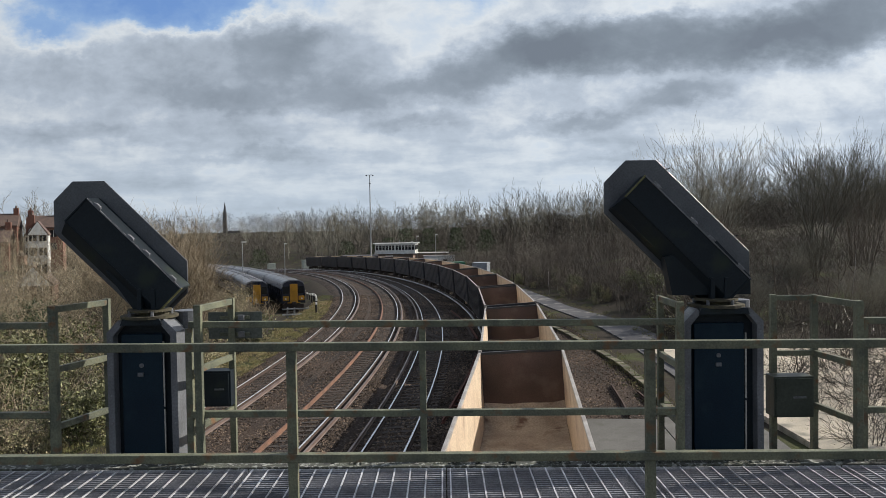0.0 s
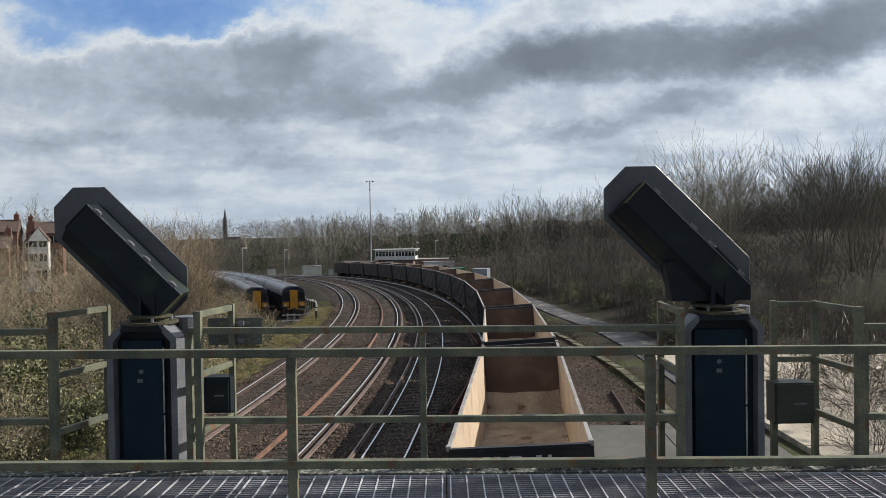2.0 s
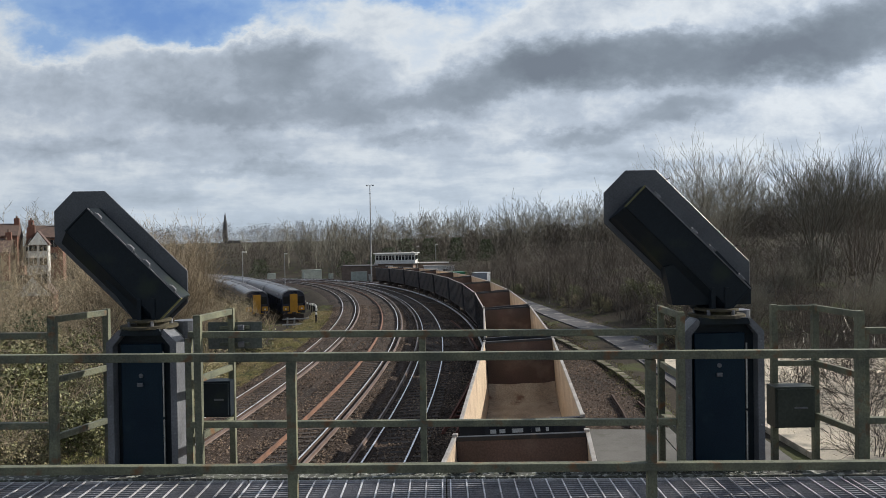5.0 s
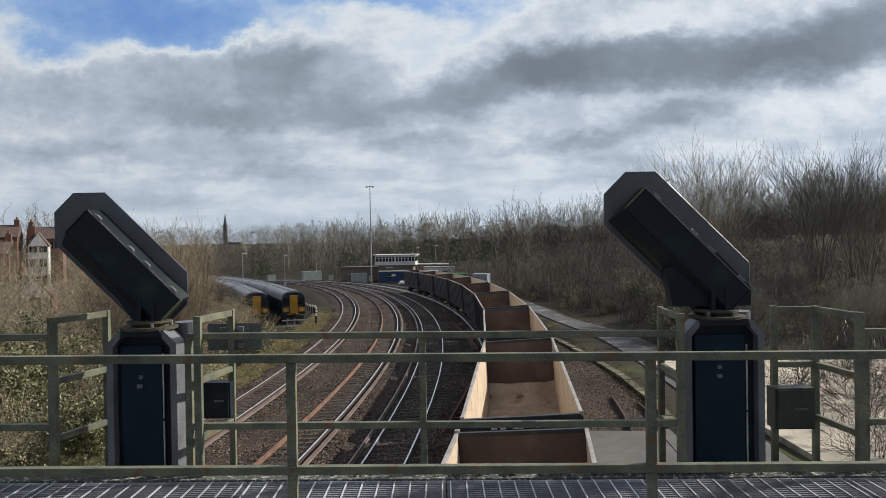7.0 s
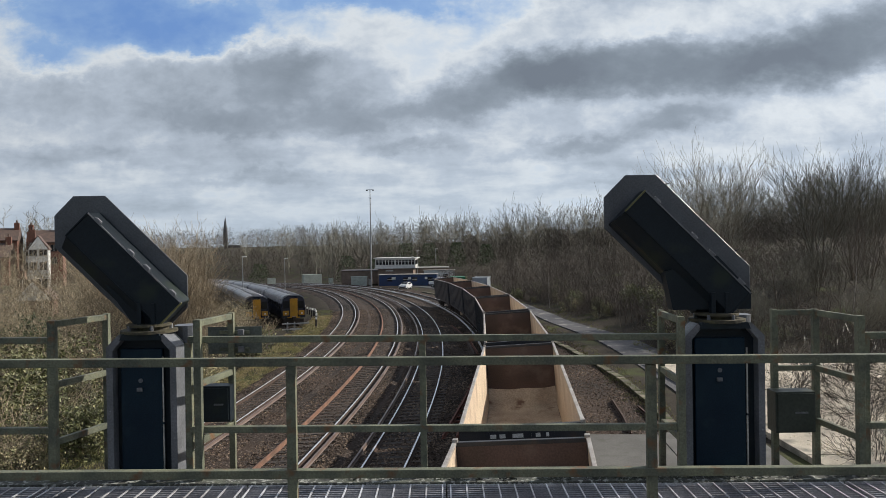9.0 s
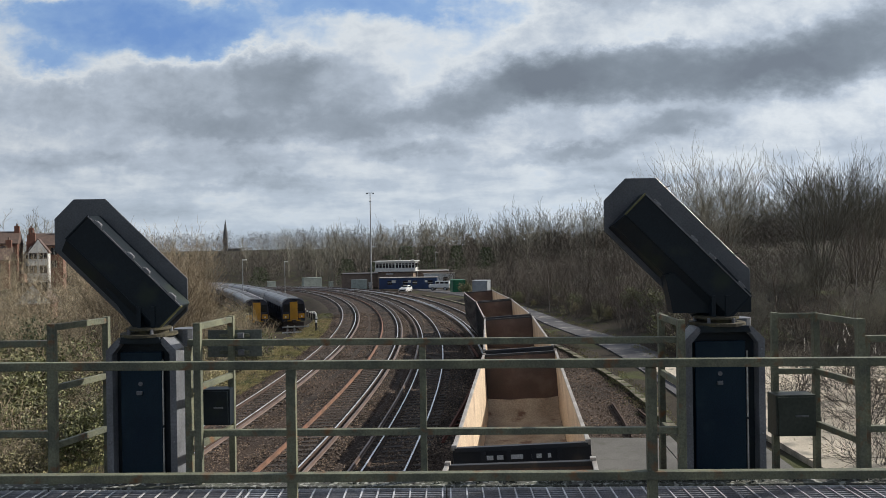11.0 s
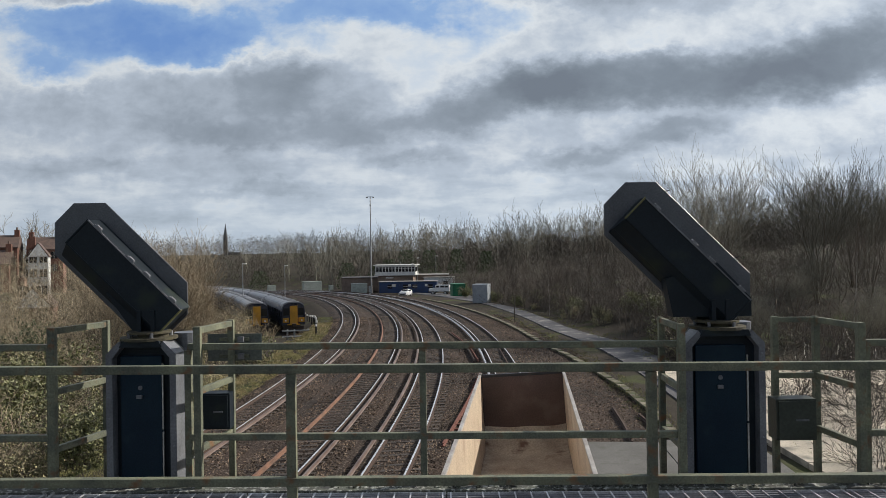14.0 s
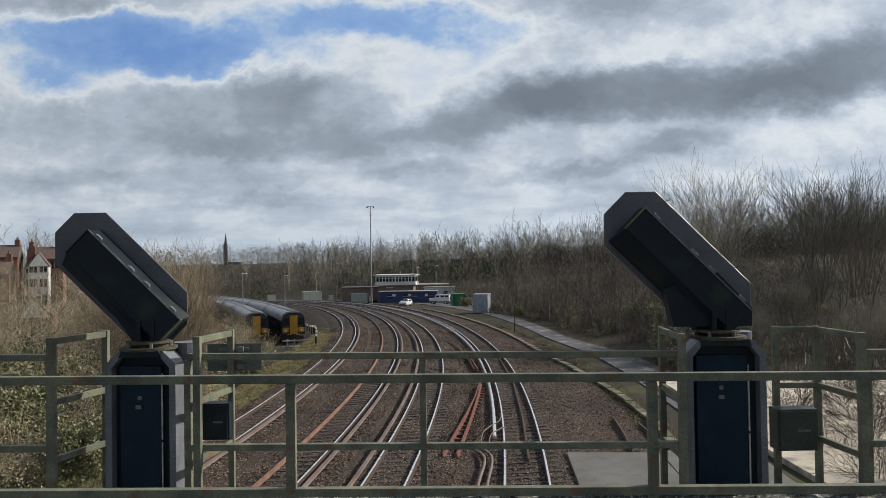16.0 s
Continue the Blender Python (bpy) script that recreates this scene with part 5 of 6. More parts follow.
for k in range(13):
    x = -4.9 + k * 9.8 / 12
    part("mullion", box(B(), (x, -3.95, 3.2), (0.17 if k not in (6,) else 0.34, 0.12, 1.2)), M_WHITE, box_tower)
    if k < 12:
        wdw = part("window", box(B(), (x + 0.41, -3.88, 3.2), (0.62, 0.03, 1.18)), M_GLASSDARK, box_tower)
        part("glazing_bar", box(B(), (x + 0.41, -3.91, 3.42), (0.62, 0.04, 0.05)), M_WHITE, wdw)
for k in range(6):
    part("side_window", box(B(), (5.0, -3.2 + k * 1.25, 3.2), (0.06, 1.0, 1.15)), M_GLASSDARK, box_tower)
part("vent", rod(B(), (0.8, 0, 4.3), (0.8, 0, 5.1), 0.12, 8), M_GALV, box_tower)
part("floodlight", box(B(), (4.4, -4.0, 4.55), (0.5, 0.3, 0.4), None, 0.03), M_WHITE, box_tower)
part("name_plate", box(B(), (-1.5, -3.52, 1.15), (1.9, 0.05, 0.35)), M_WHITE, box_tower)

rear = thing("brick_building", "long low brown-brick building with a flat roof", "building", pose(-20.8, 190, 0, 0, 0, 0))
part("wall", box(B(), (0, 0, -0.75), (11, 8, 3.5), None, 0.02), M_BRICK, rear)
part("roof", box(B(), (0, 0, 1.08), (11.4, 8.5, 0.16), None, 0.02), M_SLATE, rear)
rear2 = thing("brick_building", "low brown-brick annexe beside the signal box", "building", pose(-3.2, 192, 0, 0, 0, 0))
part("wall", box(B(), (0, 0, -0.4), (9, 8, 3.6), None, 0.02), M_BRICK, rear2)
part("roof", box(B(), (0, 0, 1.5), (9.4, 8.4, 0.16), None, 0.02), M_PALEROOF, rear2)


def cabin(x, y, w, h, d, mat_, label, windows, rot=0, door=None):
    t = thing("site_cabin", label, "cabin", pose(x, y, YZ, 0, 0, rot), group="site cabins")
    part("wall", box(B(), (0, 0, h / 2), (w, d, h), None, 0.03), mat_, t)
    part("roof", box(B(), (0, 0, h + 0.06), (w + 0.3, d + 0.3, 0.14), None, 0.03), M_PALEROOF, t)
    for x_ in windows:
        wd = part("window", box(B(), (x_, -d / 2 - 0.02, h * 0.58), (1.1, 0.06, 0.9), None, 0.01), M_GLASSDARK, t)
        part("window_frame", box(B(), (x_, -d / 2 - 0.03, h * 0.58), (1.1, 0.07, 0.06)), M_WHITE, wd)
    for x_ in door or ():
        part("door", box(B(), (x_, -d / 2 - 0.03, 1.0), (0.9, 0.06, 2.0), None, 0.01), mat_, t)
    return t


c1 = cabin(-8.2, 169, 13.4, 2.55, 3.2, M_BLUE, "long dark blue site cabin with square windows", (-4.2, -0.6, 1.6, 5.2), -3, (-2.4, 3.5))
for x_, w in ((-3.2, 1.1), (0.4, 0.7), (4.2, 0.7)):
    part("notice", box(B(), (x_, -1.64, 1.75), (w, 0.03, 0.55)), M_WHITE, c1, "white notice board")
cabin(-1.0, 178, 7.6, 3.1, 3.0, M_WHITE, "white site cabin behind the blue one", (-2, 1.5), 0)
g = thing("skip_container", "green steel container in the yard", "container", pose(2.9, 147, land(2.9, 147), 0, 0, 8))
part("body", box(B(), (0, 0, 1.35), (2.6, 3.4, 2.6), None, 0.04), M_GREEN, g)
for k in range(5):
    part("rib", box(B(), (-1.1 + k * 0.55, -1.72, 1.35), (0.08, 0.06, 2.4)), M_GREEN, g)


def container(x, y, w, d, h, rot, mat_, label):
    t = thing("equipment_cabinet", label, "cabinet", pose(x, y, land(x, y), 0, 0, rot), group="lineside cabinets")
    part("body", box(B(), (0, 0, h / 2 + 0.08), (w, d, h), None, 0.03), mat_, t)
    part("roof", box(B(), (0, 0, h + 0.12), (w + 0.12, d + 0.12, 0.09), None, 0.02), mat_, t)
    n_ = max(2, int(w / 0.8))
    for k in range(n_):
        part("door", box(B(), (-w / 2 + (k + 0.5) * w / n_, -d / 2 - 0.012, h / 2 + 0.08), (w / n_ - 0.05, 0.03, h - 0.15), None, 0.008), mat_, t)
    return t


container(6.3, 119.5, 2.5, 3.0, 3.0, -14, M_GREYSTEEL, "pale grey steel container beside the lane")
container(-21.2, 181, 4.0, 1.6, 2.5, 10, M_CABINET, "pale lineside equipment cabinet beside the tracks")
container(-40, 219, 5.6, 2.4, 3.0, 25, M_CABINET, "long pale green equipment building beside the tracks")
container(-33.5, 214.5, 1.2, 1.0, 1.4, 25, M_CABINET, "small pale lineside cabinet beside the tracks")
container(-18.6, 183.5, 0.9, 0.8, 1.5, 10, M_WHITE, "small white lineside cabinet near the mast")
container(-53, 222, 2.4, 1.2, 2.2, 25, M_CABINET, "pale lineside cabinet near the far bend")

mast = thing("lighting_mast", "tall slender grey floodlight mast", "lighting mast", pose(-17.2, 172, land(-17.2, 172)))
part("pole", rod(B(), (0, 0, 0), (0, 0, 23.4), 0.2, 10, 0.1), M_GALV, mast)
part("crossarm", box(B(), (0, 0, 23.4), (1.7, 0.12, 0.12)), M_GALV, mast)
for x_ in (-0.75, 0.75):
    part("floodlight", box(B(), (x_, -0.1, 23.25), (0.4, 0.3, 0.25), None, 0.03), M_GALV, mast)
part("ladder_cage", box(B(), (0, 0, 21.4), (0.5, 0.4, 0.08)), M_GALV, mast)


def lamp_post(x, y, z0, top, label):
    t = thing("lamp_post", label, "lamp post", pose(x, y, z0), group="yard lamp posts")
    part("pole", rod(B(), (0, 0, 0), (0, 0, top - z0), 0.08, 8, 0.05), M_GALV, t)
    part("lamp_head", box(B(), (0.25, 0, top - z0), (0.65, 0.28, 0.16), None, 0.03), M_WHITE, t, "white lamp head")
    return t


lamp_post(-28.4, 102, land(-28.4, 102), 6.2, "grey lamp post beside the parked trains")
lamp_post(-33.0, 150, land(-33, 150), 5.1, "slim grey lamp post beside the tracks")
lamp_post(-6.6, 183, -2.4, 6.0, "thin pole behind the signal box")
lamp_post(-1.9, 186, -2.4, 6.4, "thin pole behind the signal box")
p = thing("marker_post", "thin dark post on the verge of the lane", "post", pose(8.0, 82, land(8.0, 82)))
part("pole", rod(B(), (0, 0, 0), (0, 0, 3.2), 0.045, 8), M_BOGIE, p)


def wheel(t, x, y, r, w):
    bm = rod(B(), (x - w / 2, y, r), (x + w / 2, y, r), r, 18)
    wh = part("tyre", bm, M_TYRE, t)
    part("rim", rod(B(), (x - w / 2 - 0.01, y, r), (x + w / 2 + 0.01, y, r), r * 0.62, 14), M_GALV, wh)


def hatchback(x, y, rot):
    t = thing("car", "small white hatchback parked in the yard", "car", pose(x, y, land(x, y) + 0.02, 0, 0, rot))
    bm = B()
    prof = [(-2.05, 0.35), (2.05, 0.35), (2.1, 0.7), (1.95, 0.95), (1.0, 1.05), (0.25, 1.5), (-1.4, 1.52), (-1.95, 1.1), (-2.1, 0.7)]
    prism(bm, prof, -0.86, 0.86)
    for v in bm.verts:
        if v.co.z > 1.2:
            v.co.y *= 0.8
    bmesh.ops.bevel(bm, geom=bm.edges[:], offset=0.06, segments=2, affect="EDGES")
    bmesh.ops.rotate(bm, verts=bm.verts, cent=(0, 0, 0), matrix=Matrix.Rotation(math.pi / 2, 3, "Z"))
    part("body", bm, M_CARPAINT, t)
    part("windscreen", box(B(), (0, 0.68, 1.27), (1.36, 0.03, 0.62), pose(0, 0, 0, 32, 0, 0), 0.01), M_GLASSDARK, t)
    for sx in (-1, 1):
        part("side_window", box(B(), (sx * 0.79, -0.5, 1.25), (0.03, 1.7, 0.36), pose(0, 0, 0, 0, -sx * 14, 0), 0.01), M_GLASSDARK, t)
        part("headlight", box(B(), (sx * 0.62, 2.02, 0.75), (0.36, 0.1, 0.16), None, 0.02), M_GALV, t)
        for yy in (-1.3, 1.3):
            wheel(t, sx * 0.78, yy, 0.31, 0.2)
    part("grille", box(B(), (0, 2.08, 0.55), (1.1, 0.06, 0.2), None, 0.01), M_TYRE, t)
    return t


hatchback(-8.2, 155, 164)


def offroader(x, y, rot):
    t = thing("off_road_vehicle", "boxy white off-road vehicle with dark windows", "car", pose(x, y, land(x, y) + 0.02, 0, 0, rot))
    part("body", box(B(), (0, -0.55, 1.05), (1.78, 3.5, 0.75), None, 0.05), M_CARPAINT, t)
    part("bonnet", box(B(), (0, 1.6, 1.0), (1.6, 1.25, 0.62), None, 0.06), M_CARPAINT, t)
    part("cab", box(B(), (0, -0.75, 1.72), (1.62, 3.1, 0.66), None, 0.07), M_CARPAINT, t)
    for sx in (-1, 1):
        for yy, w in ((0.3, 0.75), (-0.75, 0.8), (-1.7, 0.8)):
            part("side_window", box(B(), (sx * 0.815, yy, 1.72), (0.03, w, 0.4), None, 0.01), M_GLASSDARK, t)
        part("wing", box(B(), (sx * 0.78, 1.5, 0.95), (0.24, 1.2, 0.5), None, 0.05), M_CARPAINT, t)
        for yy in (-1.45, 1.35):
            wheel(t, sx * 0.78, yy, 0.39, 0.22)
    part("windscreen", box(B(), (0, 0.82, 1.72), (1.45, 0.03, 0.45), None, 0.01), M_GLASSDARK, t)
    part("spare_wheel", rod(B(), (0, -2.36, 1.2), (0, -2.52, 1.2), 0.38, 16), M_TYRE, t)
    part("bumper", box(B(), (0, 2.28, 0.62), (1.7, 0.14, 0.16), None, 0.02), M_TYRE, t)
    return t


offroader(-0.9, 157, 78)
# ---- the parked passenger trains in the sidings ----
M_EMU = mat("navy_train_paint", (0.012, 0.016, 0.035), 0.3, 0.0, (0.02, 0.024, 0.045), 0.7, 0.02, 20)
M_EMUROOF = mat("grey_train_roof", (0.30, 0.31, 0.33), 0.45, 0.2, (0.22, 0.225, 0.24), 0.9, 0.1, 14)
M_YELLOW = mat("yellow_train_front", (0.52, 0.27, 0.02), 0.45, 0, (0.42, 0.215, 0.02), 2, 0.05, 30)
SIDING_DROP = 1.5
M_PLATFORM = mat("faded_yellow_boards", (0.62, 0.40, 0.14), 0.8, 0, (0.5, 0.33, 0.14), 1.5, 0.1, 14)


def siding(s, off, h=0.0):
    """A point on the sidings, s metres behind the buffer stop: they bear away to the left of the running lines, on lower ground."""
    th = siding_way(s)
    u = 0.94 * (s - 9.5)
    x = -18.0 - 0.345 * u - 0.0009 * u * u + math.cos(th) * off
    y = 86 + u - math.sin(th) * off
    return Vector((x, y, drop(x, y) - SIDING_DROP + h))


def siding_way(s):
    return -math.atan(0.345 + 0.0018 * 0.94 * (s - 9.5))


def siding_turn(s):
    return -math.degrees(siding_way(s))


def railcar(s, off, front, label):
    a, b = siding(s + 3, off), siding(s + 17, off)
    d = (b - a).normalized()
    r = d.cross(Vector((0, 0, 1))).normalized()
    m = Matrix.Translation((a + b) / 2) @ Matrix((r, d, r.cross(d))).transposed().to_4x4()
    t = thing("railcar", label, "train carriage", m, group="parked passenger trains")
    hl = 10.0
    side = [(-1.34, 0.95), (1.34, 0.95), (1.41, 1.7), (1.38, 2.6), (1.24, 3.22), (-1.24, 3.22), (-1.38, 2.6), (-1.41, 1.7)]
    part("body", prism(B(), side, -hl, hl), M_EMU, t)
    roof = [(1.26, 3.2)] + [(1.26 * math.cos(q), 3.2 + 0.56 * math.sin(q) ** 0.8) for q in np.linspace(0.05, math.pi - 0.05, 11)] + [(-1.26, 3.2)]
    part("roof", prism(B(), roof, -hl + 0.05, hl - 0.05), M_EMUROOF, t, "weathered grey roof", False)
    for k in range(6):
        part("roof_vent", box(B(), (0, -hl + 1.8 + k * 3.2, 3.78), (0.9, 1.3, 0.12), None, 0.03), M_EMUROOF, t)
    for sx in (-1, 1):
        for k in range(8):
            part("window", box(B(), (sx * 1.395, -hl + 1.9 + k * 2.3, 2.25), (0.03, 1.5, 0.85), pose(0, 0, 0, 0, sx * 2, 0), 0.01), M_GLASSDARK, t)
        part("skirt", box(B(), (sx * 1.2, 0, 0.72), (0.1, 12, 0.5), None, 0.02), M_BOGIE, t)
    for yy in (-hl + 3, hl - 3):
        part("bogie", box(B(), (0, yy, 0.48), (2.2, 3.2, 0.55), None, 0.05), M_BOGIE, t)
    part("gangway", box(B(), (0, hl + 0.15, 2.1), (1.2, 0.5, 2.2), None, 0.03), M_TYRE, t)
    if front:
        part("front_panel", prism(B(), [(-1.36, 0.95), (1.36, 0.95), (1.39, 1.8), (1.3, 2.9), (1.15, 3.3), (0.7, 3.58), (-0.7, 3.58), (-1.15, 3.3), (-1.3, 2.9), (-1.39, 1.8)], -hl - 0.16, -hl + 0.02), M_EMU, t)
        part("gangway_door", box(B(), (0, -hl - 0.24, 2.12), (0.88, 0.18, 2.25), None, 0.03), M_YELLOW, t, "bright yellow gangway door")
        for sx in (-1, 1):
            part("cab_window", box(B(), (sx * 0.88, -hl - 0.18, 2.55), (0.66, 0.06, 0.85), None, 0.04), M_GLASSDARK, t)
            part("corner_panel", box(B(), (sx * 0.92, -hl - 0.18, 1.55), (0.7, 0.06, 0.55), None, 0.03), M_YELLOW, t, "yellow corner panel")
            part("marker_light", rod(B(), (sx * 0.95, -hl - 0.25, 1.5), (sx * 0.95, -hl - 0.2, 1.5), 0.1, 10), M_CARPAINT, t)
        part("coupler", box(B(), (0, -hl - 0.5, 0.95), (0.45, 0.7, 0.4), None, 0.05), M_BOGIE, t)
        part("step_bar", box(B(), (0, -hl - 0.3, 1.02), (1.5, 0.1, 0.12)), M_YELLOW, t)
        part("cowl", box(B(), (0, -hl - 0.1, 0.55), (2.4, 0.2, 0.6), None, 0.04), M_BOGIE, t)
    return t


for k in range(5):
    railcar(9.5 + k * 20.6, 0.0, k == 0, "navy electric train carriage with a yellow front door" if k == 0 else "navy train carriage with a grey roof")
    railcar(10.5 + k * 20.6, -4.2, k == 0, "navy electric train carriage with a yellow front door" if k == 0 else "navy train carriage with a grey roof")
for o in (0.0, -4.2):
    t = thing("siding_track", "rusty siding track under the parked train", "railway track", kind="structure")
    for sd in (-0.7525, 0.7525):
        vs, fs, n_ = [], [], len(RAIL)
        rows = [1 + 5.0 * k for k in range(24)]
        for s in rows:
            p, th = siding(s, o + sd), siding_way(s)
            vs += [p + Vector((a * math.cos(th), -a * math.sin(th), b)) for a, b in RAIL]
        for i in range(len(rows) - 1):
            fs += [(i * n_ + j, i * n_ + (j + 1) % n_, (i + 1) * n_ + (j + 1) % n_, (i + 1) * n_ + j) for j in range(n_)]
        raw("rail", vs, fs, M_RAILSIDE, t)
    for k in range(40):
        s = 1 + k * 0.7
        part("sleeper", box(B(), siding(s, o, -0.22), (2.5, 0.26, 0.14), pose(0, 0, 0, 0, 0, siding_turn(s))), M_SLEEPER, t)

buf = thing("buffer_stop", "white-barred steel buffer stop at the end of the siding", "buffer stop", Matrix.Translation(siding(2.0, 0.0)) @ pose(0, 0, 0, 0, 0, siding_turn(2)))
for z in (0.35, 0.95):
    part("crossbeam", box(B(), (-0.3, 0, z), (3.6, 0.14, 0.13), None, 0.02), M_WHITE if z < 0.5 else M_GALV, buf)
for x_ in (-1.5, -0.75, 0.75, 1.2):
    part("upright", box(B(), (x_, 0.1, 0.5), (0.12, 0.12, 1.25), None, 0.01), M_GALV, buf)
    part("stay", bar(B(), (x_, 0.15, 1.0), (x_, 1.8, -0.1), 0.1, 0.1), M_GALV, buf)
plat = thing("walkway_boards", "faded yellow boarded walkway beside the buffer stop", "walkway", Matrix.Translation(siding(5.0, 2.9, 0.25)) @ pose(0, 0, 0, 0, 0, siding_turn(6)))
for k in range(7):
    part("board", box(B(), (0.0, -2.0 + k * 0.66, 0.28), (1.7, 0.62, 0.08), pose(0, 0, 0, 0, -14, 0), 0.01), M_PLATFORM, plat)
part("support", box(B(), (-0.2, 0, 0.0), (1.0, 4.2, 0.5)), M_CONCRETE, plat)
for k in range(10):
    s, o = 60 + k * 4.8, -16.0 - 0.33 * k
    x, y = at_track(s, o)
    t = thing("marker_post", "short black post with a white cap", "post", pose(x, y, land(x, y) - 0.05), group="posts along the siding")
    part("shaft", rod(B(), (0, 0, 0), (0, 0, 0.95), 0.1, 10), M_TYRE, t)
    part("cap", rod(B(), (0, 0, 0.95), (0, 0, 1.2), 0.11, 10), M_WHITE, t, "white painted cap")
# ---- the clouded sky ahead: a far backdrop that drifts ----


def cloud_material():
    m = bpy.data.materials.new("clouded_sky")
    m.use_nodes = True
    n, l = m.node_tree.nodes, m.node_tree.links
    n.clear()
    out, em = n.new("ShaderNodeOutputMaterial"), n.new("ShaderNodeEmission")
    tc, sep = n.new("ShaderNodeTexCoord"), n.new("ShaderNodeSeparateXYZ")
    l.new(tc.outputs["Object"], sep.inputs[0])

    def op(kind, a, b=None, c=None):
        x = n.new("ShaderNodeMath")
        x.operation = kind
        for i, v in enumerate((a, b, c)):
            if v is None:
                continue
            if isinstance(v, (int, float)):
                x.inputs[i].default_value = v
            else:
                l.new(v, x.inputs[i])
        return x.outputs[0]

    u = op("MULTIPLY", op("DIVIDE", sep.outputs["X"], sep.outputs["Y"]), 12.75)
    v = op("MULTIPLY", op("DIVIDE", sep.outputs["Z"], sep.outputs["Y"]), 12.75)
    comb = n.new("ShaderNodeCombineXYZ")
    l.new(u, comb.inputs[0])
    l.new(op("MULTIPLY", v, 1.5), comb.inputs[1])

    def fbm(scale, det, rough, dist=0.0, off=0.0):
        mp = n.new("ShaderNodeMapping")
        mp.inputs["Location"].default_value = (off, off * 0.7, off * 0.3)
        l.new(comb.outputs[0], mp.inputs["Vector"])
        t = n.new("ShaderNodeTexNoise")
        for k_, val in (("Scale", scale), ("Detail", det), ("Roughness", rough), ("Distortion", dist)):
            t.inputs[k_].default_value = val
        l.new(mp.outputs[0], t.inputs["Vector"])
        return t.outputs["Fac"]

    # cloud masses: centre across and up, half length, half height, slope in degrees, how much thicker (+) or thinner (-), crispness
    CLEAR = [(-5.2, 4.10, 2.9, 0.55, -5, -0.38, 1.8), (-6.8, 3.5, 1.0, 0.28, -10, -0.22, 1.2), (-1.2, 4.50, 2.6, 0.42, -4, -0.27, 1.7), (1.0, 3.95, 0.9, 0.28, 20, -0.12, 1.0)]
    MASSES = [(3.6, 3.10, 2.6, 0.46, 2, 0.38, 1.8), (7.0, 3.40, 1.9, 0.58, 14, 0.40, 1.8), (1.2, 2.85, 1.4, 0.36, 14, 0.26, 1.6), (-1.7, 2.25, 2.7, 0.34, 3, 0.17, 1.6),
              (-4.4, 2.4, 1.3, 0.40, -4, 0.15, 1.5), (-2.95, 3.15, 0.75, 0.72, 0, 0.22, 2.0), (-1.7, 3.1, 1.0, 0.6, 5, 0.12, 1.8), (-0.6, 3.4, 1.1, 0.6, 0, -0.14, 1.3),
              (-4.5, 3.05, 0.9, 0.45, 0, 0.10, 1.8), (-7.2, 2.7, 1.6, 0.4, 0, 0.08, 1.3), (4.2, 2.2, 1.0, 0.24, 4, 0.20, 1.6), (7.0, 2.3, 1.6, 0.4, 8, -0.07, 1.2),
              (4.4, 3.95, 2.0, 0.3, 8, -0.08, 1.4), (3.0, 4.85, 1.6, 0.4, 0, 0.16, 1.4), (-6.9, 4.85, 2.0, 0.3, 3, 0.16, 1.3), (2.3, 1.75, 1.3, 0.18, 6, 0.16, 1.4), (-6.0, 1.7, 2.0, 0.2, 0, 0.10, 1.2),
              (-0.5, 1.75, 1.0, 0.14, 3, 0.12, 1.4), (-3.2, 1.25, 1.4, 0.12, 2, 0.10, 1.4), (3.4, 1.2, 1.2, 0.12, 4, 0.10, 1.4)]
    wu = op("ADD", u, op("ADD", op("MULTIPLY", op("SUBTRACT", fbm(0.8, 9, 0.6, 0, 3.1), 0.5), 1.3), op("MULTIPLY", op("SUBTRACT", fbm(3.2, 7, 0.6, 0, 1.3), 0.5), 0.28)))
    wv = op("ADD", v, op("ADD", op("MULTIPLY", op("SUBTRACT", fbm(0.9, 9, 0.6, 0, 9.7), 0.5), 0.9), op("MULTIPLY", op("SUBTRACT", fbm(3.4, 7, 0.6, 0, 6.3), 0.5), 0.26)))

    def masses(rows):
        total = None
        for cx, cy, rx, ry, slope, a, crisp in rows:
            ca, sa = math.cos(radians(slope)), math.sin(radians(slope))
            du, dv = op("SUBTRACT", wu, cx), op("SUBTRACT", wv, cy)
            along = op("ADD", op("MULTIPLY", du, ca / rx), op("MULTIPLY", dv, sa / rx))
            across = op("SUBTRACT", op("MULTIPLY", dv, ca / ry), op("MULTIPLY", du, sa / ry))
            d2 = op("ADD", op("MULTIPLY", along, along), op("MULTIPLY", across, across))
            g = op("MULTIPLY", op("EXPONENT", op("MULTIPLY", op("POWER", d2, crisp), -1.0)), a)
            total = g if total is None else op("ADD", total, g)
        return total

    tau = op("ADD", masses(MASSES), 0.495)
    tau = op("ADD", tau, op("MULTIPLY", op("SUBTRACT", fbm(0.7, 9, 0.55, 0.2), 0.5), 0.32))
    tau = op("ADD", tau, op("MULTIPLY", op("SUBTRACT", fbm(2.1, 8, 0.6, 0.3, 5.5), 0.5), 0.22))
    # low bands of cloud, drawn out along the horizon
    comb2 = n.new("ShaderNodeCombineXYZ")
    l.new(op("MULTIPLY", u, 0.42), comb2.inputs[0])
    l.new(op("MULTIPLY", v, 2.0), comb2.inputs[1])
    t2 = n.new("ShaderNodeTexNoise")
    t2.inputs["Scale"].default_value, t2.inputs["Detail"].default_value, t2.inputs["Roughness"].default_value = 1.1, 7, 0.55
    l.new(comb2.outputs[0], t2.inputs["Vector"])
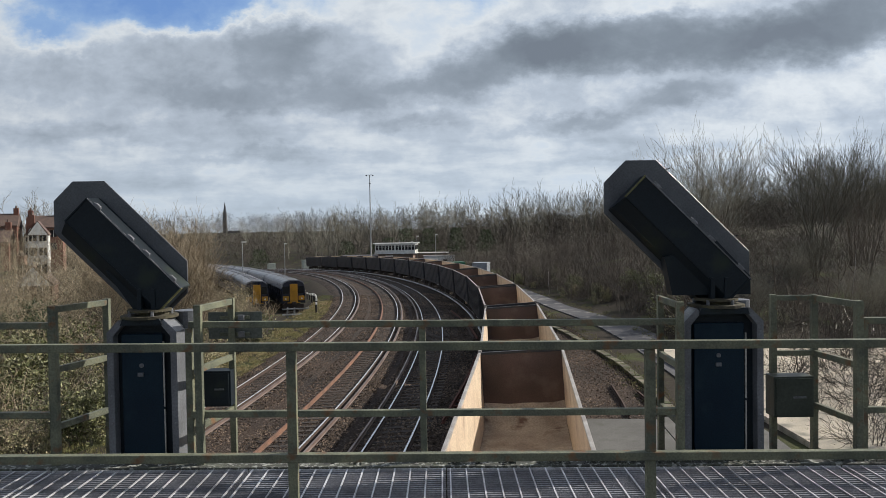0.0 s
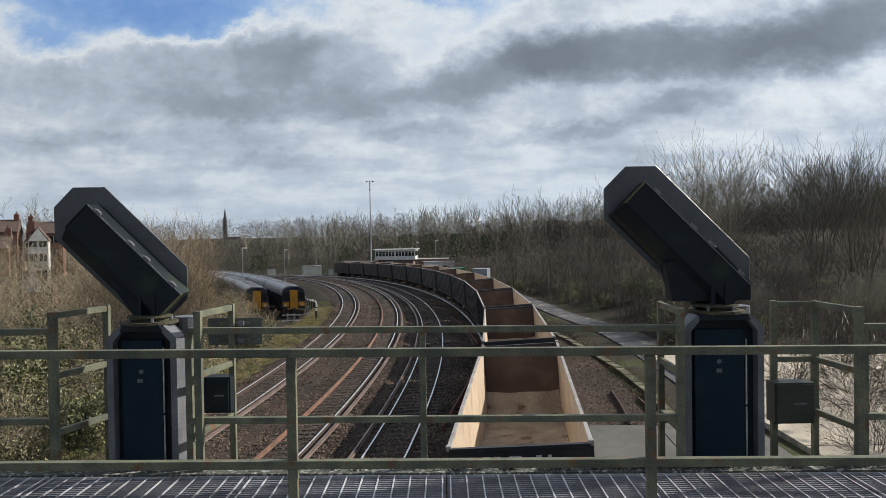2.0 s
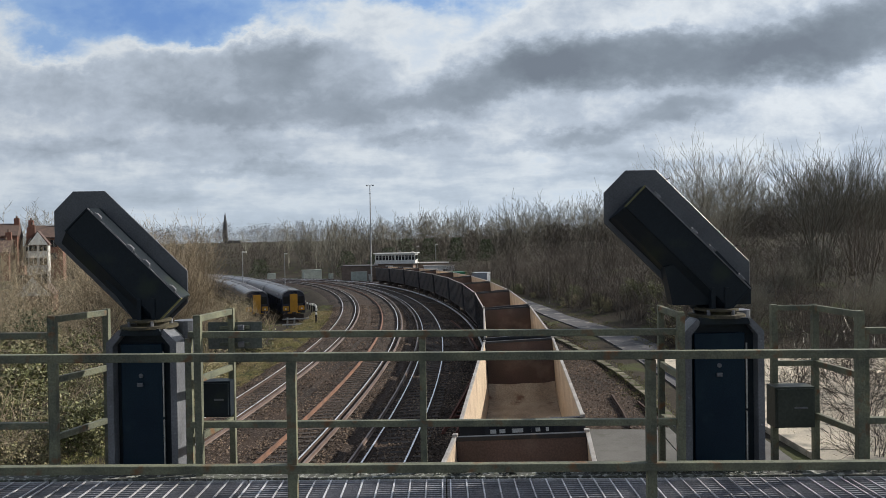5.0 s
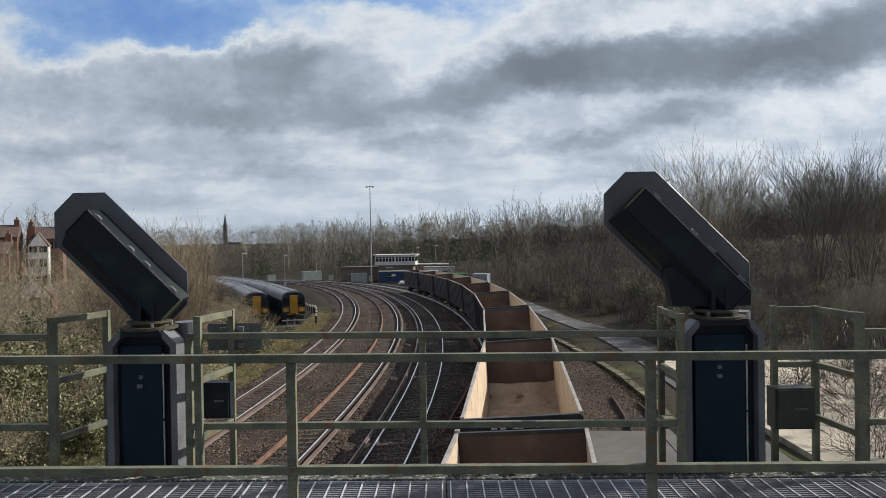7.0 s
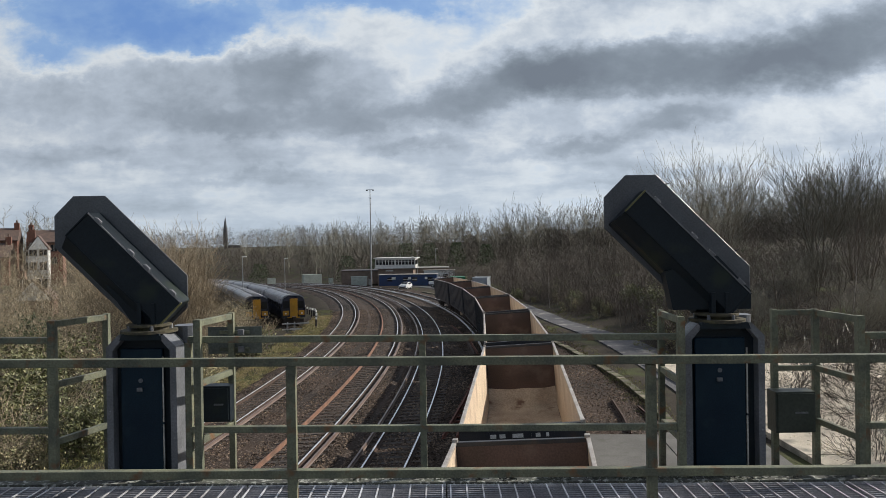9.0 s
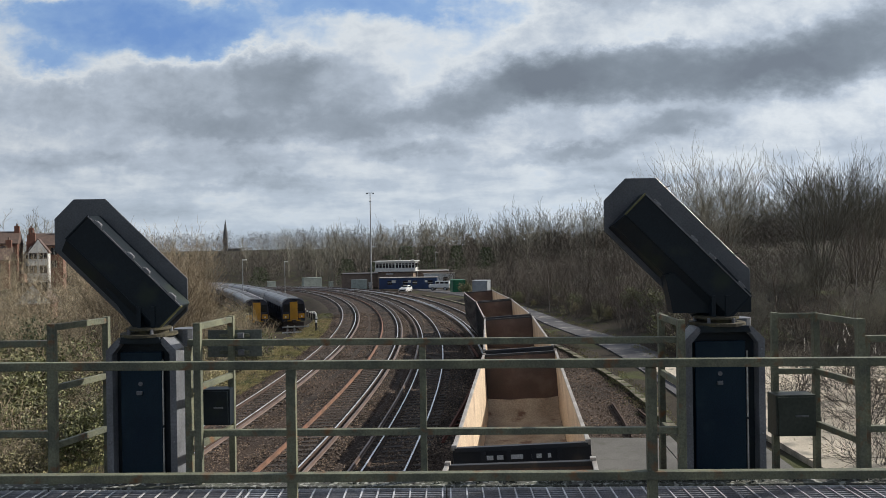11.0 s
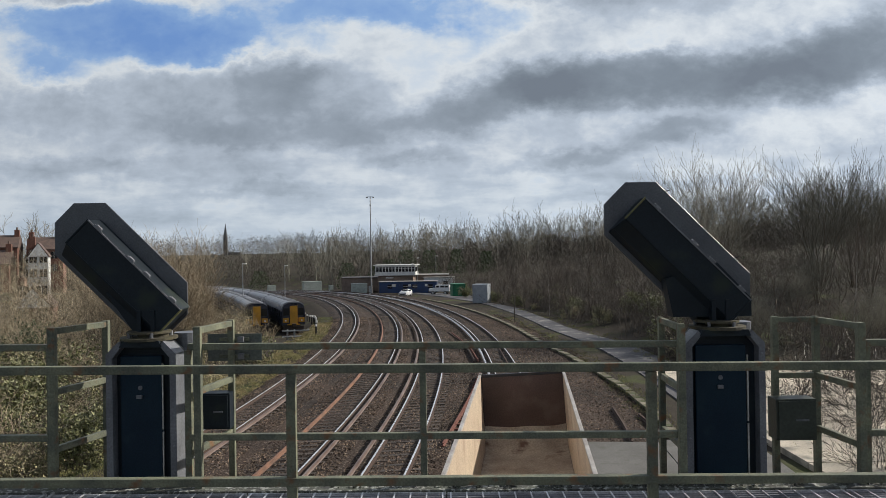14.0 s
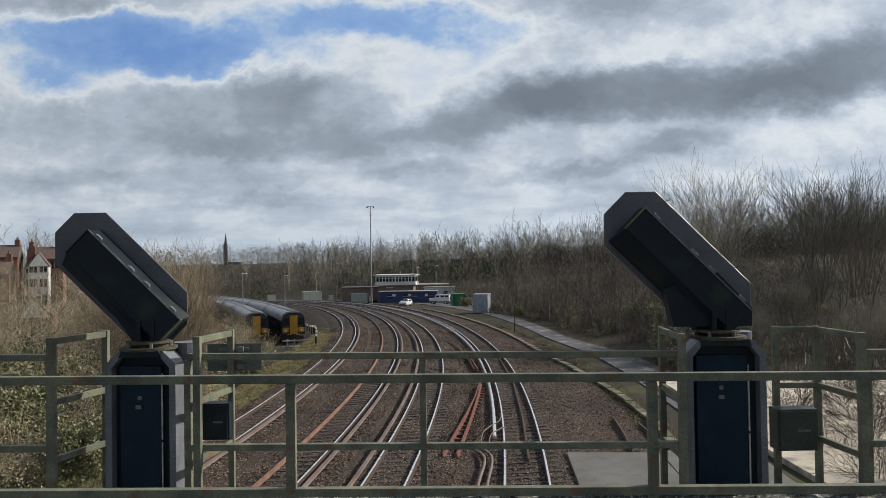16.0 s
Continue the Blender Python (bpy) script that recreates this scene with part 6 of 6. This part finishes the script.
    low = n.new("ShaderNodeMapRange")
    low.inputs["From Min"].default_value, low.inputs["From Max"].default_value = 2.4, 0.8
    l.new(v, low.inputs["Value"])
    tau = op("ADD", tau, op("MULTIPLY", op("MULTIPLY", op("SUBTRACT", t2.outputs["Fac"], 0.5), 0.75), low.outputs[0]))
    tau = op("ADD", op("SMOOTH_MAX", tau, 0.37, 0.16), masses(CLEAR))
    ramp = n.new("ShaderNodeValToRGB")
    r = ramp.color_ramp
    stops = [(0.08, (0.17, 0.31, 0.62)), (0.26, (0.28, 0.43, 0.69)), (0.355, (0.53, 0.62, 0.735)), (0.42, (0.69, 0.73, 0.765)), (0.52, (0.47, 0.53, 0.61)),
             (0.66, (0.31, 0.358, 0.42)), (0.85, (0.215, 0.253, 0.30)), (1.0, (0.175, 0.205, 0.248))]
    while len(r.elements) < len(stops):
        r.elements.new(0.5)
    for e, (p, c) in zip(r.elements, stops):
        e.position, e.color = p, (*c, 1)
    l.new(tau, ramp.inputs["Fac"])
    # paler towards the horizon
    mix = n.new("ShaderNodeMix")
    mix.data_type = "RGBA"
    mr = n.new("ShaderNodeMapRange")
    mr.inputs["From Min"].default_value, mr.inputs["From Max"].default_value = 1.9, 0.2
    mr.inputs["To Max"].default_value = 0.6
    l.new(v, mr.inputs["Value"])
    l.new(mr.outputs[0], mix.inputs["Factor"])
    l.new(ramp.outputs["Color"], mix.inputs["A"])
    mix.inputs["B"].default_value = (0.53, 0.615, 0.70, 1)
    # brighter and warmer on the sun's side
    gl = n.new("ShaderNodeMapRange")
    gl.inputs["From Min"].default_value, gl.inputs["From Max"].default_value = -8, 10
    gl.inputs["To Min"].default_value, gl.inputs["To Max"].default_value = 0.92, 1.12
    l.new(u, gl.inputs["Value"])
    l.new(mix.outputs["Result"], em.inputs["Color"])
    l.new(gl.outputs[0], em.inputs["Strength"])
    l.new(em.outputs[0], out.inputs["Surface"])
    return m


vs, fs = [], []
na, ne = 44, 20
for j in range(ne + 1):
    for i in range(na + 1):
        a, e = radians(-47 + 94 * i / na), radians(-4 + 46 * j / ne)
        vs.append((3200 * math.sin(a) * math.cos(e), 3200 * math.cos(a) * math.cos(e), 3200 * math.sin(e)))
fs = [(j * (na + 1) + i, j * (na + 1) + i + 1, (j + 1) * (na + 1) + i + 1, (j + 1) * (na + 1) + i) for j in range(ne) for i in range(na)]
sky_back = raw("backdrop", vs, fs, cloud_material())
tagged(sky_back, "broken grey and white clouds with patches of blue sky", "sky", kind="structure")
# ---- houses and the church beyond the bank ----
M_REDBRICK = mat("red_brick_houses", (0.19, 0.085, 0.06), 0.9, 0, (0.15, 0.075, 0.055), 0.8, 0.1, 6)
M_TILE = mat("brown_tiled_roof", (0.13, 0.085, 0.07), 0.85, 0, (0.09, 0.065, 0.055), 0.7, 0.2, 5)
M_STONE = mat("grey_church_stone", (0.12, 0.125, 0.14), 0.9, 0, (0.09, 0.095, 0.105), 0.3, 0.1, 3)


def house(x, y, z, rot, w, d, h, label, white=False, gable=False):
    t = thing("house", label, "house", pose(x, y, z, 0, 0, rot), group="terraced houses on the hill")
    part("wall", box(B(), (0, 0, h / 2 - 2), (w, d, h + 4), None, 0.02), M_WHITE if white else M_REDBRICK, t)
    rise = 2.6
    bm = B()
    prism(bm, [(-w / 2 - 0.2, h - 0.1), (w / 2 + 0.2, h - 0.1), (w / 2 + 0.2, h + 0.1), (0, h + rise), (-w / 2 - 0.2, h + 0.1)] if gable else
          [(-d / 2 - 0.3, h - 0.1), (d / 2 + 0.3, h - 0.1), (d / 2 + 0.3, h + 0.1), (0, h + rise), (-d / 2 - 0.3, h + 0.1)], -(d if gable else w) / 2 - 0.1, (d if gable else w) / 2 + 0.1)
    if not gable:
        bmesh.ops.rotate(bm, verts=bm.verts, cent=(0, 0, 0), matrix=Matrix.Rotation(math.pi / 2, 3, "Z"))
    part("roof", bm, M_TILE, t)
    if gable:
        bm = prism(B(), [(-w / 2, h), (w / 2, h), (0, h + rise - 0.2)], -d / 2 - 0.14, -d / 2 - 0.11)
        part("gable", bm, M_WHITE, t, "white painted gable")
    for sx in (-1, 1):
        if gable and sx > 0:
            continue
        ch = part("chimney", box(B(), (sx * (w / 2 - 0.5), 0, h + rise - 0.1), (0.9, 1.5, 2.4), None, 0.03), M_REDBRICK, t)
        for k in range(3):
            part("chimney_pot", rod(B(), (sx * (w / 2 - 0.5), -0.45 + k * 0.45, h + rise + 1.1), (sx * (w / 2 - 0.5), -0.45 + k * 0.45, h + rise + 1.6), 0.13, 8), M_TILE, ch)
    for k in range(2):
        for zz in (1.6, 4.2):
            wn_ = part("window", box(B(), (-w / 4 + k * w / 2, -d / 2 - 0.02, zz), (1.2, 0.08, 1.4)), M_GLASSDARK, t)
            part("window_frame", box(B(), (-w / 4 + k * w / 2, -d / 2 - 0.05, zz), (0.08, 0.06, 1.4)), M_WHITE, wn_)
    return t


for k, (x, y, z, sc) in enumerate(((-86.5, 126, 1.2, 0), (-81.5, 130, 1.0, 0), (-97, 142, 4.4, 0), (-90, 147, 4.2, 0), (-83.5, 152, 3.8, 0))):
    house(x, y, z, 24, 6.6, 9, 5.4, "brick terraced house with chimneys and a tiled roof")
house(-75.0, 134, 3.1, 26, 3.2, 8, 4.6, "house with a white painted gable and brick chimney", True, True)
house(-78.6, 139, 3.0, 26, 2.8, 8, 4.4, "house with a white painted gable and brick chimney", True, True)
house(-52, 92, land(-52, 92) - 0.6, 20, 4.2, 5, 2.2, "small low brick outhouse among the bushes", False, True)

church = thing("church", "distant grey stone church with a tall spire", "church", pose(-211, 700, land(-211, 700)))
zt = 38 - land(-211, 700)
part("tower", box(B(), (0, 0, zt * 0.25), (3.4, 3.4, zt * 0.55)), M_STONE, church)
part("spire", rod(B(), (0, 0, zt * 0.5), (0, 0, zt), 2.4, 8, 0.1), M_STONE, church)
part("nave", box(B(), (8, 4, zt * 0.03), (12, 7, zt * 0.1)), M_STONE, church)


def motions():
    times = [0.5 * i for i in range(33)]
    for n, w in enumerate(wagons):
        walk(w, [(t, wagon_pose(n, t)) for t in times])
    # the clouds sink slowly towards the horizon
    walk(sky_back, [(t, pose(0, 0, EYE_Z, 0.51 - 0.0731 * t, 0, 0.014 * t - 0.1)) for t in (0, 4, 8, 12, 16)])


motions()
